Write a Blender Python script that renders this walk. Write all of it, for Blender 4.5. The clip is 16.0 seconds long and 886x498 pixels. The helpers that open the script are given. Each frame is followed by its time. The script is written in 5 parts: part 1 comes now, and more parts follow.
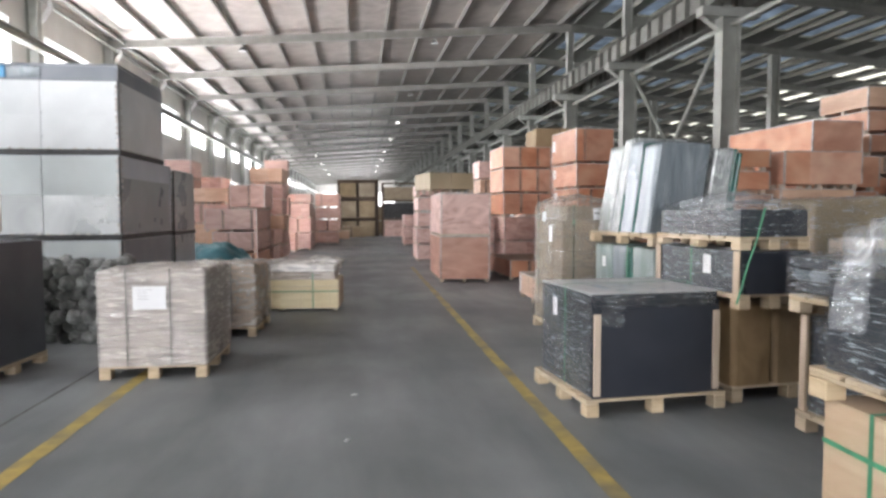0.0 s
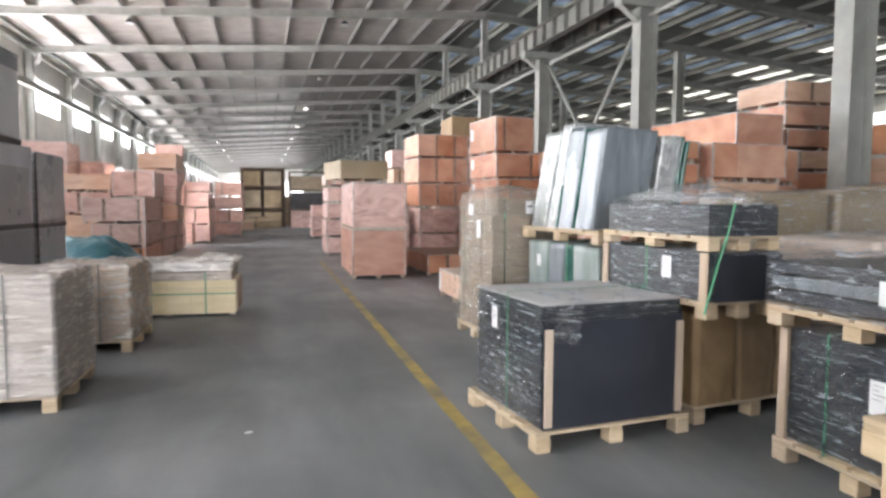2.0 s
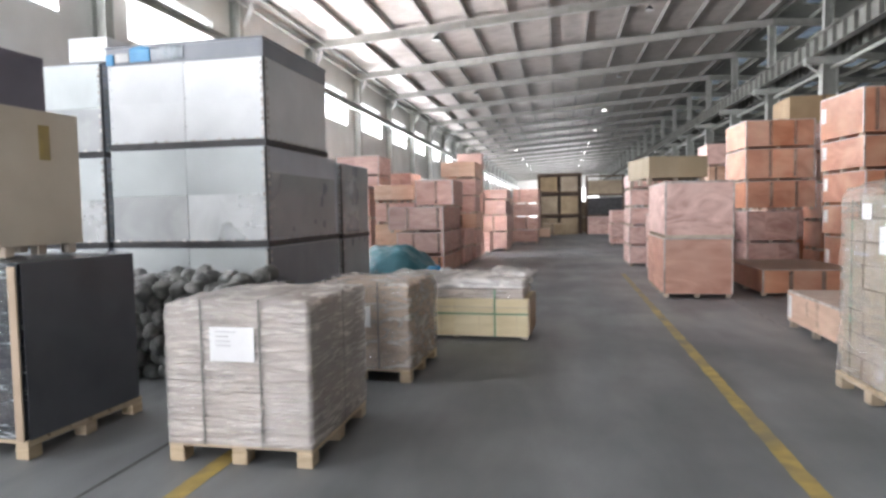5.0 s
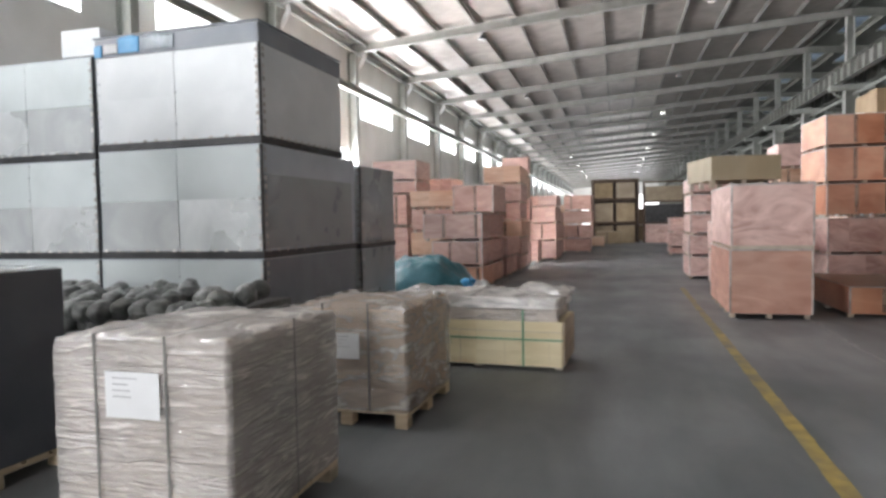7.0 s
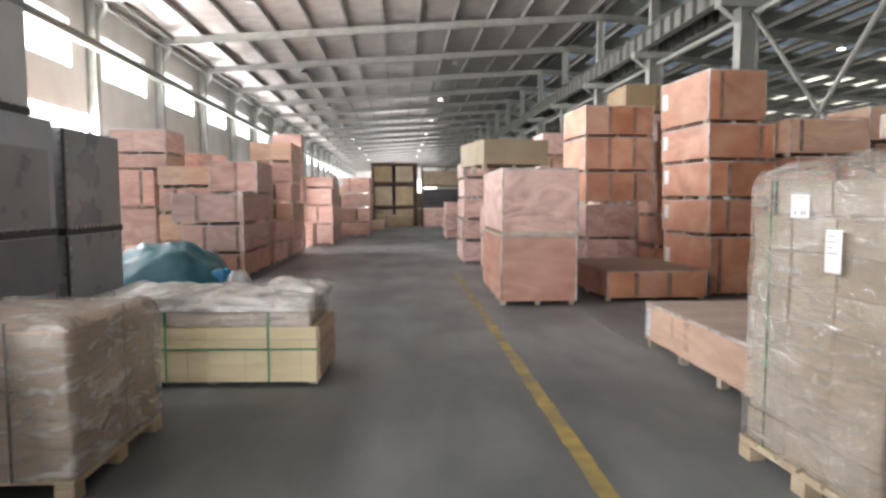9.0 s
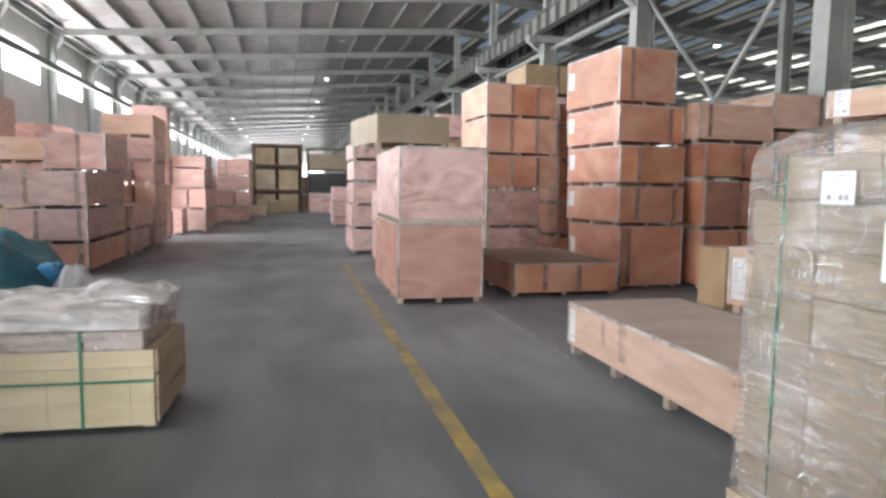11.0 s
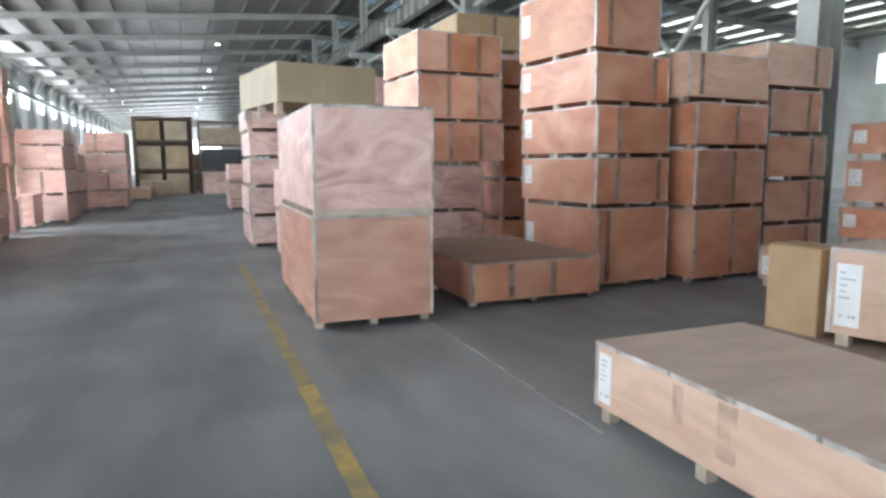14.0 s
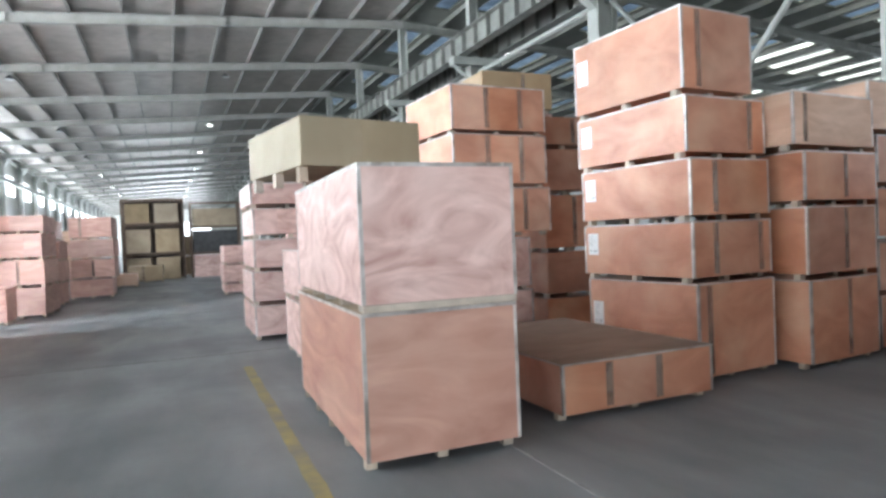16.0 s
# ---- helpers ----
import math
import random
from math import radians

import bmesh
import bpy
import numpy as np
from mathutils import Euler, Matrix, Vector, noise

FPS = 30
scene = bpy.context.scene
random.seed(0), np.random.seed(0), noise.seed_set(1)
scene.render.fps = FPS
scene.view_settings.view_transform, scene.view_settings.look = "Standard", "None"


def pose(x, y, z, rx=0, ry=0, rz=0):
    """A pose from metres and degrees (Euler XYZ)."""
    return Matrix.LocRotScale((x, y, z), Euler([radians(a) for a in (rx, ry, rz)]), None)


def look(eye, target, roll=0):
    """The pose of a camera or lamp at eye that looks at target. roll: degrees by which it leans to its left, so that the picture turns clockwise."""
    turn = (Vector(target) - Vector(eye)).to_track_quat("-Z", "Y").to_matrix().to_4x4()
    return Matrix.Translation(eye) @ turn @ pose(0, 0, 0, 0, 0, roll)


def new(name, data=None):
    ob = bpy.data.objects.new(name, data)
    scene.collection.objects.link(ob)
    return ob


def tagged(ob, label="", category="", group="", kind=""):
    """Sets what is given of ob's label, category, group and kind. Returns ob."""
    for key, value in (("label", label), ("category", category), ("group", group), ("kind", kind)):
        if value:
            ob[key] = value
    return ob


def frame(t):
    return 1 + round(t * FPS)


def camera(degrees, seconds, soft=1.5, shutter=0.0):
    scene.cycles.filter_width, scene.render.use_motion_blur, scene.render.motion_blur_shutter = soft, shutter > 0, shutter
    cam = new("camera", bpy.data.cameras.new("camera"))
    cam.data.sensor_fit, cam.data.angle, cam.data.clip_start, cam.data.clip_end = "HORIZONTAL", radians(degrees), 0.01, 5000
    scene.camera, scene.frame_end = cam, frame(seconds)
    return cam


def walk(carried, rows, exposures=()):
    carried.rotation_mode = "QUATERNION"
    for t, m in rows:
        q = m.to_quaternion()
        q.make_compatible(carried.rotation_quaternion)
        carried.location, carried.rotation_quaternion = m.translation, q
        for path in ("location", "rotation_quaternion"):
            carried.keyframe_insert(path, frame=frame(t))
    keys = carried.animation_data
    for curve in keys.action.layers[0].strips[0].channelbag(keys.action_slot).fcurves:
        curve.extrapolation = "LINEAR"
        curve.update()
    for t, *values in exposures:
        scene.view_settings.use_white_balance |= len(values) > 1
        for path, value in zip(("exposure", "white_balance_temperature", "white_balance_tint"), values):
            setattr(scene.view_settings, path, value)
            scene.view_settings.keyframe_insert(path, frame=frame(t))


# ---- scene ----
cam = camera(69.5, 16.0, soft=2.9)
PATH = [
    (0, (0.046, -0.23, 1.507), (0.294, 1.751, 1.394), -0.1),
    (0.5, (0.082, -0.009, 1.502), (0.392, 1.959, 1.332), 0.4),
    (1, (0.124, 0.216, 1.508), (0.52, 2.17, 1.348), 0.7),
    (1.5, (0.111, 0.468, 1.518), (0.657, 2.387, 1.379), 0.6),
    (2, (0.112, 0.702, 1.525), (0.635, 2.628, 1.383), 0.3),
    (2.5, (0.173, 0.948, 1.523), (0.523, 2.912, 1.384), 0.0),
    (3, (0.158, 1.207, 1.509), (0.431, 3.182, 1.357), 0.9),
    (3.5, (0.12, 1.498, 1.507), (0.363, 3.478, 1.37), 0.3),
    (4, (0.117, 1.782, 1.494), (0.289, 3.769, 1.343), 0.6),
    (4.5, (0.103, 2.078, 1.502), (0.09, 4.072, 1.351), -0.5),
    (5, (0.095, 2.309, 1.52), (-0.283, 4.269, 1.401), -1.0),
    (5.2, (0.071, 2.405, 1.505), (-0.41, 4.344, 1.393), -1.2),
    (6.25, (0.16, 3.04, 1.50), (-0.475, 4.937, 1.39), -1.1),
    (7.3, (0.254, 3.63, 1.501), (-0.18, 5.58, 1.411), -0.9),
    (7.5, (0.258, 3.748, 1.491), (-0.07, 5.716, 1.351), -0.9),
    (8, (0.288, 4.041, 1.5), (0.21, 6.034, 1.35), -1.0),
    (10.5, (0.446, 5.443, 1.451), (0.741, 7.414, 1.285), 1.0),
    (11, (0.44, 5.765, 1.441), (0.901, 7.701, 1.25), 0.8),
    (11.5, (0.456, 6.085, 1.448), (0.989, 8.004, 1.265), 0.2),
    (12, (0.548, 6.471, 1.443), (1.099, 8.383, 1.245), -0.5),
    (12.5, (0.62, 6.843, 1.442), (1.268, 8.724, 1.231), -0.5),
    (13, (0.661, 7.164, 1.434), (1.42, 8.999, 1.197), -0.5),
    (13.5, (0.716, 7.583, 1.444), (1.457, 9.424, 1.192), -0.2),
    (14, (0.737, 8.016, 1.45), (1.468, 9.859, 1.182), -0.2),
    (14.5, (0.754, 8.435, 1.437), (1.507, 10.271, 1.194), -0.4),
    (15, (0.722, 8.869, 1.451), (1.421, 10.728, 1.216), -0.3),
    (15.5, (0.698, 9.245, 1.465), (1.433, 11.093, 1.253), -2.0),
    (16, (0.673, 9.605, 1.47), (1.442, 11.45, 1.426), -2.4),
]
walk(cam, [(t, look(e, g, r)) for t, e, g, r in PATH], [(0, 0.46, 6560, 14), (2, 0.66, 6600, 15), (4, 0.56, 6550, 15), (5.2, 0.52, 6450, 15), (7.4, 0.28, 6600, 12.5), (8.1, 0.38, 6900, 14.5), (10.5, 0.58, 6450, 13.5), (13, 0.68, 6050, 8.5), (15, 0.72, 5900, 4.5), (16, 0.80, 5900, 6.0)])

# ---------------------------------------------------------------- light
world = bpy.data.worlds.new("world")
scene.world = world
world.use_nodes = True
wt = world.node_tree
sky = wt.nodes.new("ShaderNodeTexSky")
sky.sky_type = 'NISHITA'
sky.sun_disc = False
sky.sun_elevation, sky.sun_rotation = radians(48), radians(250)
sky.dust_density, sky.air_density, sky.ozone_density = 10.0, 0.6, 0.0
wt.links.new(sky.outputs[0], wt.nodes["Background"].inputs[0])
wt.nodes["Background"].inputs[1].default_value = 0.15

sun = new("sun", bpy.data.lights.new("sun", "SUN"))
sun.data.energy, sun.data.angle, sun.data.color = 1.2, radians(12), (1.0, 0.96, 0.9)
sun.matrix_world = look((-30, -10, 35), (0, 0, 0))

HALL = pose(0, 0, 0, 0, 0, 0.573)      # the hall is turned a little against the aisle
BAY, ROW0 = 5.734, 14.43               # frame spacing and the first frame
WEST, EAST, RIDGE = -9.4, 34.0, 9.0
SOUTH, NORTH = -12.0, 150.0
WIN_Z0, WIN_Z1 = 5.45, 6.98
SLOPE = 0.071


def bays(a, b):
    return [ROW0 + BAY * k for k in range(a, b)]


EAST_DROP = 0.1                        # the far wall's windows sit a little lower


def window_lamp(x, y, turn, watts, drop=0.0):
    d = bpy.data.lights.new("window_light", "AREA")
    d.shape, d.size, d.size_y, d.energy, d.color = 'RECTANGLE', 3.7, WIN_Z1 - WIN_Z0 - 0.06, watts, (0.95, 0.98, 1.0)
    ob = new("window_light", d)
    ob.matrix_world = HALL @ pose(x, y, (WIN_Z0 + WIN_Z1) / 2 - drop, 78, 0, turn)   # the sky's light falls in from above
    return ob


WEST_BAYS = [y + BAY / 2 for y in bays(-4, 23)]
EAST_BAYS = [y + BAY / 2 for y in bays(-4, 9)]
for y in WEST_BAYS:
    window_lamp(WEST - 0.1, y, -90, 470)
for y in EAST_BAYS:
    window_lamp(EAST + 0.1, y, 90, 90, EAST_DROP)
# daylight through the open gate in the wall behind the walk
gate = new("gate_light", bpy.data.lights.new("gate_light", "AREA"))
gate.data.shape, gate.data.size, gate.data.size_y, gate.data.energy, gate.data.color = 'RECTANGLE', 5.9, 4.9, 1300, (0.95, 0.98, 1.0)
gate.matrix_world = HALL @ pose(-3.0, SOUTH - 0.1, 2.5, 90, 0, 0)
# daylight through the wide opening at the far end
far_gate = new("far_gate_light", bpy.data.lights.new("far_gate_light", "AREA"))
far_gate.data.shape, far_gate.data.size, far_gate.data.size_y, far_gate.data.energy, far_gate.data.color = 'RECTANGLE', 21.0, 6.0, 9000, (0.97, 0.98, 1.0)
far_gate.matrix_world = HALL @ pose(3.25, NORTH + 0.3, 3.1, 90, 0, 180)
# and through a side door in the window wall
DOOR_Y, DOOR_W, DOOR_H = 23.9, 3.6, 4.2
door = new("door_light", bpy.data.lights.new("door_light", "AREA"))
door.data.shape, door.data.size, door.data.size_y, door.data.energy, door.data.color = 'RECTANGLE', DOOR_W - 0.1, DOOR_H - 0.1, 2400, (0.95, 0.98, 1.0)
door.matrix_world = HALL @ pose(WEST - 0.1, DOOR_Y, DOOR_H / 2, 90, 0, -90)


# ---------------------------------------------------------------- materials
def rgb(c):
    return (c[0], c[1], c[2], 1.0)


def surface(name, dark, light, rough=0.6, metal=0.0, stretch=(1, 1, 1), size=4.0, detail=6.0, warp=0.3, bump=0.15,
            fine=60.0, vary=0.12, stain=None, stain_size=0.8, stain_amount=0.35, rough_vary=0.15, alpha=None, coat=0.0):
    """Two-scale procedural surface: grain, broad stains, fine relief, and a small change from piece to piece."""
    m = bpy.data.materials.new(name)
    m.use_nodes = True
    n, l = m.node_tree.nodes, m.node_tree.links
    b = n["Principled BSDF"]
    tc = n.new("ShaderNodeTexCoord")
    info = n.new("ShaderNodeObjectInfo")
    shift = n.new("ShaderNodeVectorMath")
    shift.operation = 'MULTIPLY_ADD'
    seed = n.new("ShaderNodeCombineXYZ")
    for i in range(3):
        l.new(info.outputs["Random"], seed.inputs[i])
    l.new(seed.outputs[0], shift.inputs[0])
    shift.inputs[1].default_value = (17.0, 11.0, 23.0)
    l.new(tc.outputs["Object"], shift.inputs[2])
    mp = n.new("ShaderNodeMapping")
    mp.inputs["Scale"].default_value = stretch
    l.new(shift.outputs[0], mp.inputs[0])
    grain = n.new("ShaderNodeTexNoise")
    grain.inputs["Scale"].default_value, grain.inputs["Detail"].default_value = size, detail
    grain.inputs["Distortion"].default_value = warp
    l.new(mp.outputs[0], grain.inputs["Vector"])
    ramp = n.new("ShaderNodeValToRGB")
    ramp.color_ramp.elements[0].position, ramp.color_ramp.elements[1].position = 0.3, 0.7
    ramp.color_ramp.elements[0].color, ramp.color_ramp.elements[1].color = rgb(dark), rgb(light)
    l.new(grain.outputs[0], ramp.inputs[0])
    col = ramp.outputs[0]
    broad = n.new("ShaderNodeTexNoise")
    broad.inputs["Scale"].default_value, broad.inputs["Detail"].default_value = stain_size, 5.0
    l.new(shift.outputs[0], broad.inputs["Vector"])
    if stain:
        sr = n.new("ShaderNodeMapRange")
        sr.inputs[1].default_value, sr.inputs[2].default_value = 0.45, 0.75
        sr.inputs[3].default_value, sr.inputs[4].default_value = 0.0, stain_amount
        l.new(broad.outputs[0], sr.inputs[0])
        mix = n.new("ShaderNodeMix")
        mix.data_type = 'RGBA'
        l.new(sr.outputs[0], mix.inputs[0])
        l.new(col, mix.inputs[6])
        mix.inputs[7].default_value = rgb(stain)
        col = mix.outputs[2]
    hsv = n.new("ShaderNodeHueSaturation")
    vr = n.new("ShaderNodeMapRange")
    vr.inputs[3].default_value, vr.inputs[4].default_value = 1 - vary, 1 + vary
    l.new(info.outputs["Random"], vr.inputs[0])
    l.new(vr.outputs[0], hsv.inputs["Value"])
    spread, sv = n.new("ShaderNodeMath"), n.new("ShaderNodeMapRange")
    spread.operation = 'PINGPONG'
    l.new(info.outputs["Random"], spread.inputs[0])
    spread.inputs[1].default_value = 0.13
    sv.inputs[2].default_value = 0.13
    sv.inputs[3].default_value, sv.inputs[4].default_value = 1 - vary * 0.7, 1 + vary * 0.9
    l.new(spread.outputs[0], sv.inputs[0])
    l.new(sv.outputs[0], hsv.inputs["Saturation"])
    l.new(col, hsv.inputs["Color"])
    l.new(hsv.outputs[0], b.inputs["Base Color"])
    rr = n.new("ShaderNodeMapRange")
    rr.inputs[3].default_value, rr.inputs[4].default_value = max(0.03, rough - rough_vary), min(1.0, rough + rough_vary)
    l.new(broad.outputs[0], rr.inputs[0])
    l.new(rr.outputs[0], b.inputs["Roughness"])
    b.inputs["Metallic"].default_value = metal
    b.inputs["Coat Weight"].default_value = coat
    if bump:
        tiny = n.new("ShaderNodeTexNoise")
        tiny.inputs["Scale"].default_value, tiny.inputs["Detail"].default_value = fine, 3.0
        l.new(mp.outputs[0], tiny.inputs["Vector"])
        add = n.new("ShaderNodeMath")
        add.operation = 'ADD'
        l.new(tiny.outputs[0], add.inputs[0])
        l.new(grain.outputs[0], add.inputs[1])
        bp = n.new("ShaderNodeBump")
        bp.inputs["Strength"].default_value, bp.inputs["Distance"].default_value = bump, 0.01
        l.new(add.outputs[0], bp.inputs["Height"])
        l.new(bp.outputs[0], b.inputs["Normal"])
    if alpha:
        ar = n.new("ShaderNodeMapRange")
        ar.inputs[1].default_value, ar.inputs[2].default_value = 0.35, 0.7
        ar.inputs[3].default_value, ar.inputs[4].default_value = alpha
        l.new(grain.outputs[0], ar.inputs[0])
        l.new(ar.outputs[0], b.inputs["Alpha"])
    return m


def film(name, haze_glint_color, haze_glint, gloss, bump=0.5, stretch=(2.2, 2.2, 16), size=2.2, rough=0.14, crease_at=(0.45, 0.75), detail=2.6, depth=0.06):
    """Clear plastic film: see-through, slightly hazy with painted glint streaks, and a glossy skin broken up by
    creases.
    """
    m = bpy.data.materials.new(name)
    m.use_nodes = True
    n, l = m.node_tree.nodes, m.node_tree.links
    n.remove(n["Principled BSDF"])
    out = n["Material Output"]
    tc = n.new("ShaderNodeTexCoord")
    mp = n.new("ShaderNodeMapping")
    mp.inputs["Scale"].default_value = stretch
    l.new(tc.outputs["Object"], mp.inputs[0])
    crease = n.new("ShaderNodeTexNoise")
    crease.inputs["Scale"].default_value, crease.inputs["Detail"].default_value, crease.inputs["Distortion"].default_value = size, detail, 1.4
    l.new(mp.outputs[0], crease.inputs["Vector"])
    broad = n.new("ShaderNodeTexNoise")
    broad.inputs["Scale"].default_value, broad.inputs["Detail"].default_value = 2.6, 4.0
    l.new(tc.outputs["Object"], broad.inputs["Vector"])
    hz, gl = n.new("ShaderNodeMapRange"), n.new("ShaderNodeMapRange")
    for r, (a, b), lo, hi in ((hz, haze_glint, *crease_at), (gl, gloss, 0.35, 0.7)):
        r.inputs[1].default_value, r.inputs[2].default_value, r.inputs[3].default_value, r.inputs[4].default_value = lo, hi, a, b
    l.new(crease.outputs[0], hz.inputs[0])
    l.new(broad.outputs[0], gl.inputs[0])
    bp = n.new("ShaderNodeBump")
    bp.inputs["Strength"].default_value, bp.inputs["Distance"].default_value = bump, depth
    l.new(crease.outputs[0], bp.inputs["Height"])
    clear, dif, glo = n.new("ShaderNodeBsdfTransparent"), n.new("ShaderNodeBsdfDiffuse"), n.new("ShaderNodeBsdfGlossy")
    dif.inputs["Color"].default_value = rgb(haze_glint_color)
    glo.inputs["Color"].default_value, glo.inputs["Roughness"].default_value = (0.9, 0.92, 0.94, 1), rough
    l.new(bp.outputs[0], glo.inputs["Normal"])
    l.new(bp.outputs[0], dif.inputs["Normal"])
    m1, m2 = n.new("ShaderNodeMixShader"), n.new("ShaderNodeMixShader")
    l.new(hz.outputs[0], m1.inputs[0])
    l.new(clear.outputs[0], m1.inputs[1])
    l.new(dif.outputs[0], m1.inputs[2])
    l.new(gl.outputs[0], m2.inputs[0])
    l.new(m1.outputs[0], m2.inputs[1])
    l.new(glo.outputs[0], m2.inputs[2])
    l.new(m2.outputs[0], out.inputs["Surface"])
    return m


def glowing(name, color, strength):
    m = bpy.data.materials.new(name)
    m.use_nodes = True
    b = m.node_tree.nodes["Principled BSDF"]
    b.inputs["Emission Color"].default_value, b.inputs["Emission Strength"].default_value = rgb(color), strength
    return m


CONCRETE = surface("concrete_floor", (0.145, 0.158, 0.165), (0.272, 0.285, 0.294), 0.52, size=1.8, detail=12, warp=0.25, bump=0.08, fine=110, vary=0,
                   stain=(0.095, 0.104, 0.111), stain_size=0.5, stain_amount=0.65, stretch=(1.0, 0.3, 1), rough_vary=0.16)
JOINT = surface("floor_joint", (0.07, 0.07, 0.07), (0.17, 0.17, 0.16), 0.8, size=6)
JOINT_PALE = surface("filled_joint", (0.17, 0.175, 0.175), (0.36, 0.365, 0.365), 0.7, size=5)
FADED = surface("faded_yellow_paint", (0.24, 0.215, 0.12), (0.38, 0.30, 0.10), 0.6, size=5, detail=8, stain=(0.19, 0.19, 0.18), stain_size=3.0, stain_amount=1.0, vary=0.02)
YELLOW = surface("worn_yellow_paint", (0.35, 0.26, 0.085), (0.52, 0.385, 0.11), 0.55, size=9, stain=(0.20, 0.19, 0.155), stain_size=2.6, stain_amount=0.95, vary=0.03)
STEEL = surface("painted_steel", (0.255, 0.267, 0.245), (0.34, 0.35, 0.325), 0.45, size=3, bump=0.04, stain=(0.27, 0.27, 0.24), stain_amount=0.4, vary=0.05)
PURLIN = surface("galvanised_purlin", (0.15, 0.146, 0.135), (0.225, 0.22, 0.205), 0.5, metal=0.1, size=5, bump=0.04, vary=0.08)
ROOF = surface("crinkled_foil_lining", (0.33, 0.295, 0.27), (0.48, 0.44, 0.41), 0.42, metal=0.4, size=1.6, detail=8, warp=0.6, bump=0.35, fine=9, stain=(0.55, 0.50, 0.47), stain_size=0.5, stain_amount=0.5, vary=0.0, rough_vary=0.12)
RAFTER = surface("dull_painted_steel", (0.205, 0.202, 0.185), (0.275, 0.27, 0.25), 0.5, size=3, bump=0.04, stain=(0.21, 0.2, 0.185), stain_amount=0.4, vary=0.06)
# Darker copy of the hall steel, with shade put into its colour.
STEELSHADE = surface("shaded_steel_paint", (0.125, 0.128, 0.115), (0.185, 0.188, 0.172), 0.5, size=3, bump=0.04, stain=(0.13, 0.127, 0.113), stain_amount=0.4, vary=0.06)
# Roof lining beyond the ridge: its dimness is put into the colour.
ROOFSHADE = surface("shaded_roof_lining", (0.095, 0.10, 0.088), (0.155, 0.16, 0.145), 0.5, size=1.2, bump=0.08, fine=14, stain=(0.18, 0.18, 0.165), stain_amount=0.5, vary=0.0)
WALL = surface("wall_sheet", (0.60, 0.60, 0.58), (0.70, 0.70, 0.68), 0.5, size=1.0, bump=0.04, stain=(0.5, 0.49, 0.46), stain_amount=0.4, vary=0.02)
# The pale wall sheet again, darkened to stand for shade on the far wall.
WALLSHADE = surface("shaded_wall_sheet", (0.36, 0.37, 0.36), (0.45, 0.46, 0.445), 0.5, size=1.0, bump=0.04, stain=(0.30, 0.30, 0.285), stain_amount=0.5, vary=0.02)
FRAME = surface("window_frame_paint", (0.55, 0.56, 0.55), (0.65, 0.66, 0.65), 0.4, vary=0.03)
PINK = surface("pink_plywood", (0.45, 0.265, 0.225), (0.76, 0.56, 0.51), 0.5, stretch=(0.8, 0.8, 1.7), size=1.5, detail=6, warp=3.4, bump=0.06, fine=50,
               stain=(0.74, 0.57, 0.52), stain_size=1.6, stain_amount=0.6, vary=0.08)
ROSE = surface("rose_plywood", (0.41, 0.245, 0.205), (0.62, 0.425, 0.37), 0.5, stretch=(0.7, 0.7, 2.2), size=1.7, detail=7, warp=1.8, bump=0.06, fine=50,
               stain=(0.45, 0.31, 0.265), stain_size=1.3, stain_amount=0.5, vary=0.14)
SALMON = surface("salmon_plywood", (0.40, 0.19, 0.135), (0.60, 0.335, 0.25), 0.5, stretch=(0.7, 0.7, 2.6), size=1.5, detail=7, warp=1.6, bump=0.06, fine=50,
                 stain=(0.62, 0.42, 0.33), stain_size=1.3, stain_amount=0.5, vary=0.06)
ORANGE = surface("orange_plywood", (0.385, 0.165, 0.10), (0.58, 0.297, 0.195), 0.45, stretch=(0.8, 0.8, 1.5), size=2.0, detail=5, warp=0.9, bump=0.06, fine=50,
                 stain=(0.62, 0.41, 0.285), stain_size=1.7, stain_amount=0.65, vary=0.16)
PALE = surface("pale_plywood", (0.50, 0.325, 0.225), (0.69, 0.49, 0.37), 0.5, stretch=(0.8, 0.8, 3.0), size=1.8, detail=7, warp=1.0, bump=0.06, fine=50,
               stain=(0.46, 0.27, 0.18), stain_size=1.0, stain_amount=0.5, vary=0.08)
TOPPALE = surface("dusty_pale_lid", (0.47, 0.375, 0.315), (0.60, 0.49, 0.42), 0.6, stretch=(1, 2.5, 1), size=2, warp=0.8, bump=0.06, stain=(0.50, 0.43, 0.38), stain_amount=0.6, vary=0.05)
TOPPLY = surface("dusty_plywood_top", (0.22, 0.155, 0.115), (0.33, 0.24, 0.185), 0.6, stretch=(1, 2.5, 1), size=2, warp=0.8, bump=0.06, stain=(0.30, 0.26, 0.22), stain_amount=0.6, vary=0.1)
CREAM = surface("cream_board", (0.57, 0.51, 0.415), (0.67, 0.61, 0.51), 0.6, size=2, bump=0.05, stain=(0.50, 0.42, 0.31), vary=0.05)
YELLOWPLY = surface("yellow_pine", (0.66, 0.56, 0.355), (0.80, 0.70, 0.49), 0.55, stretch=(0.6, 0.6, 4), size=2.5, warp=0.8, bump=0.06, stain=(0.62, 0.50, 0.30), stain_size=1.5, stain_amount=0.4, vary=0.07)
CARTON = surface("carton", (0.33, 0.235, 0.14), (0.42, 0.31, 0.19), 0.75, size=3, bump=0.06, stain=(0.29, 0.20, 0.12), vary=0.10)
PALECARTON = surface("pale_carton", (0.53, 0.445, 0.375), (0.65, 0.565, 0.495), 0.7, stretch=(1, 1, 4), size=4, bump=0.08, stain=(0.40, 0.33, 0.27), vary=0.08)
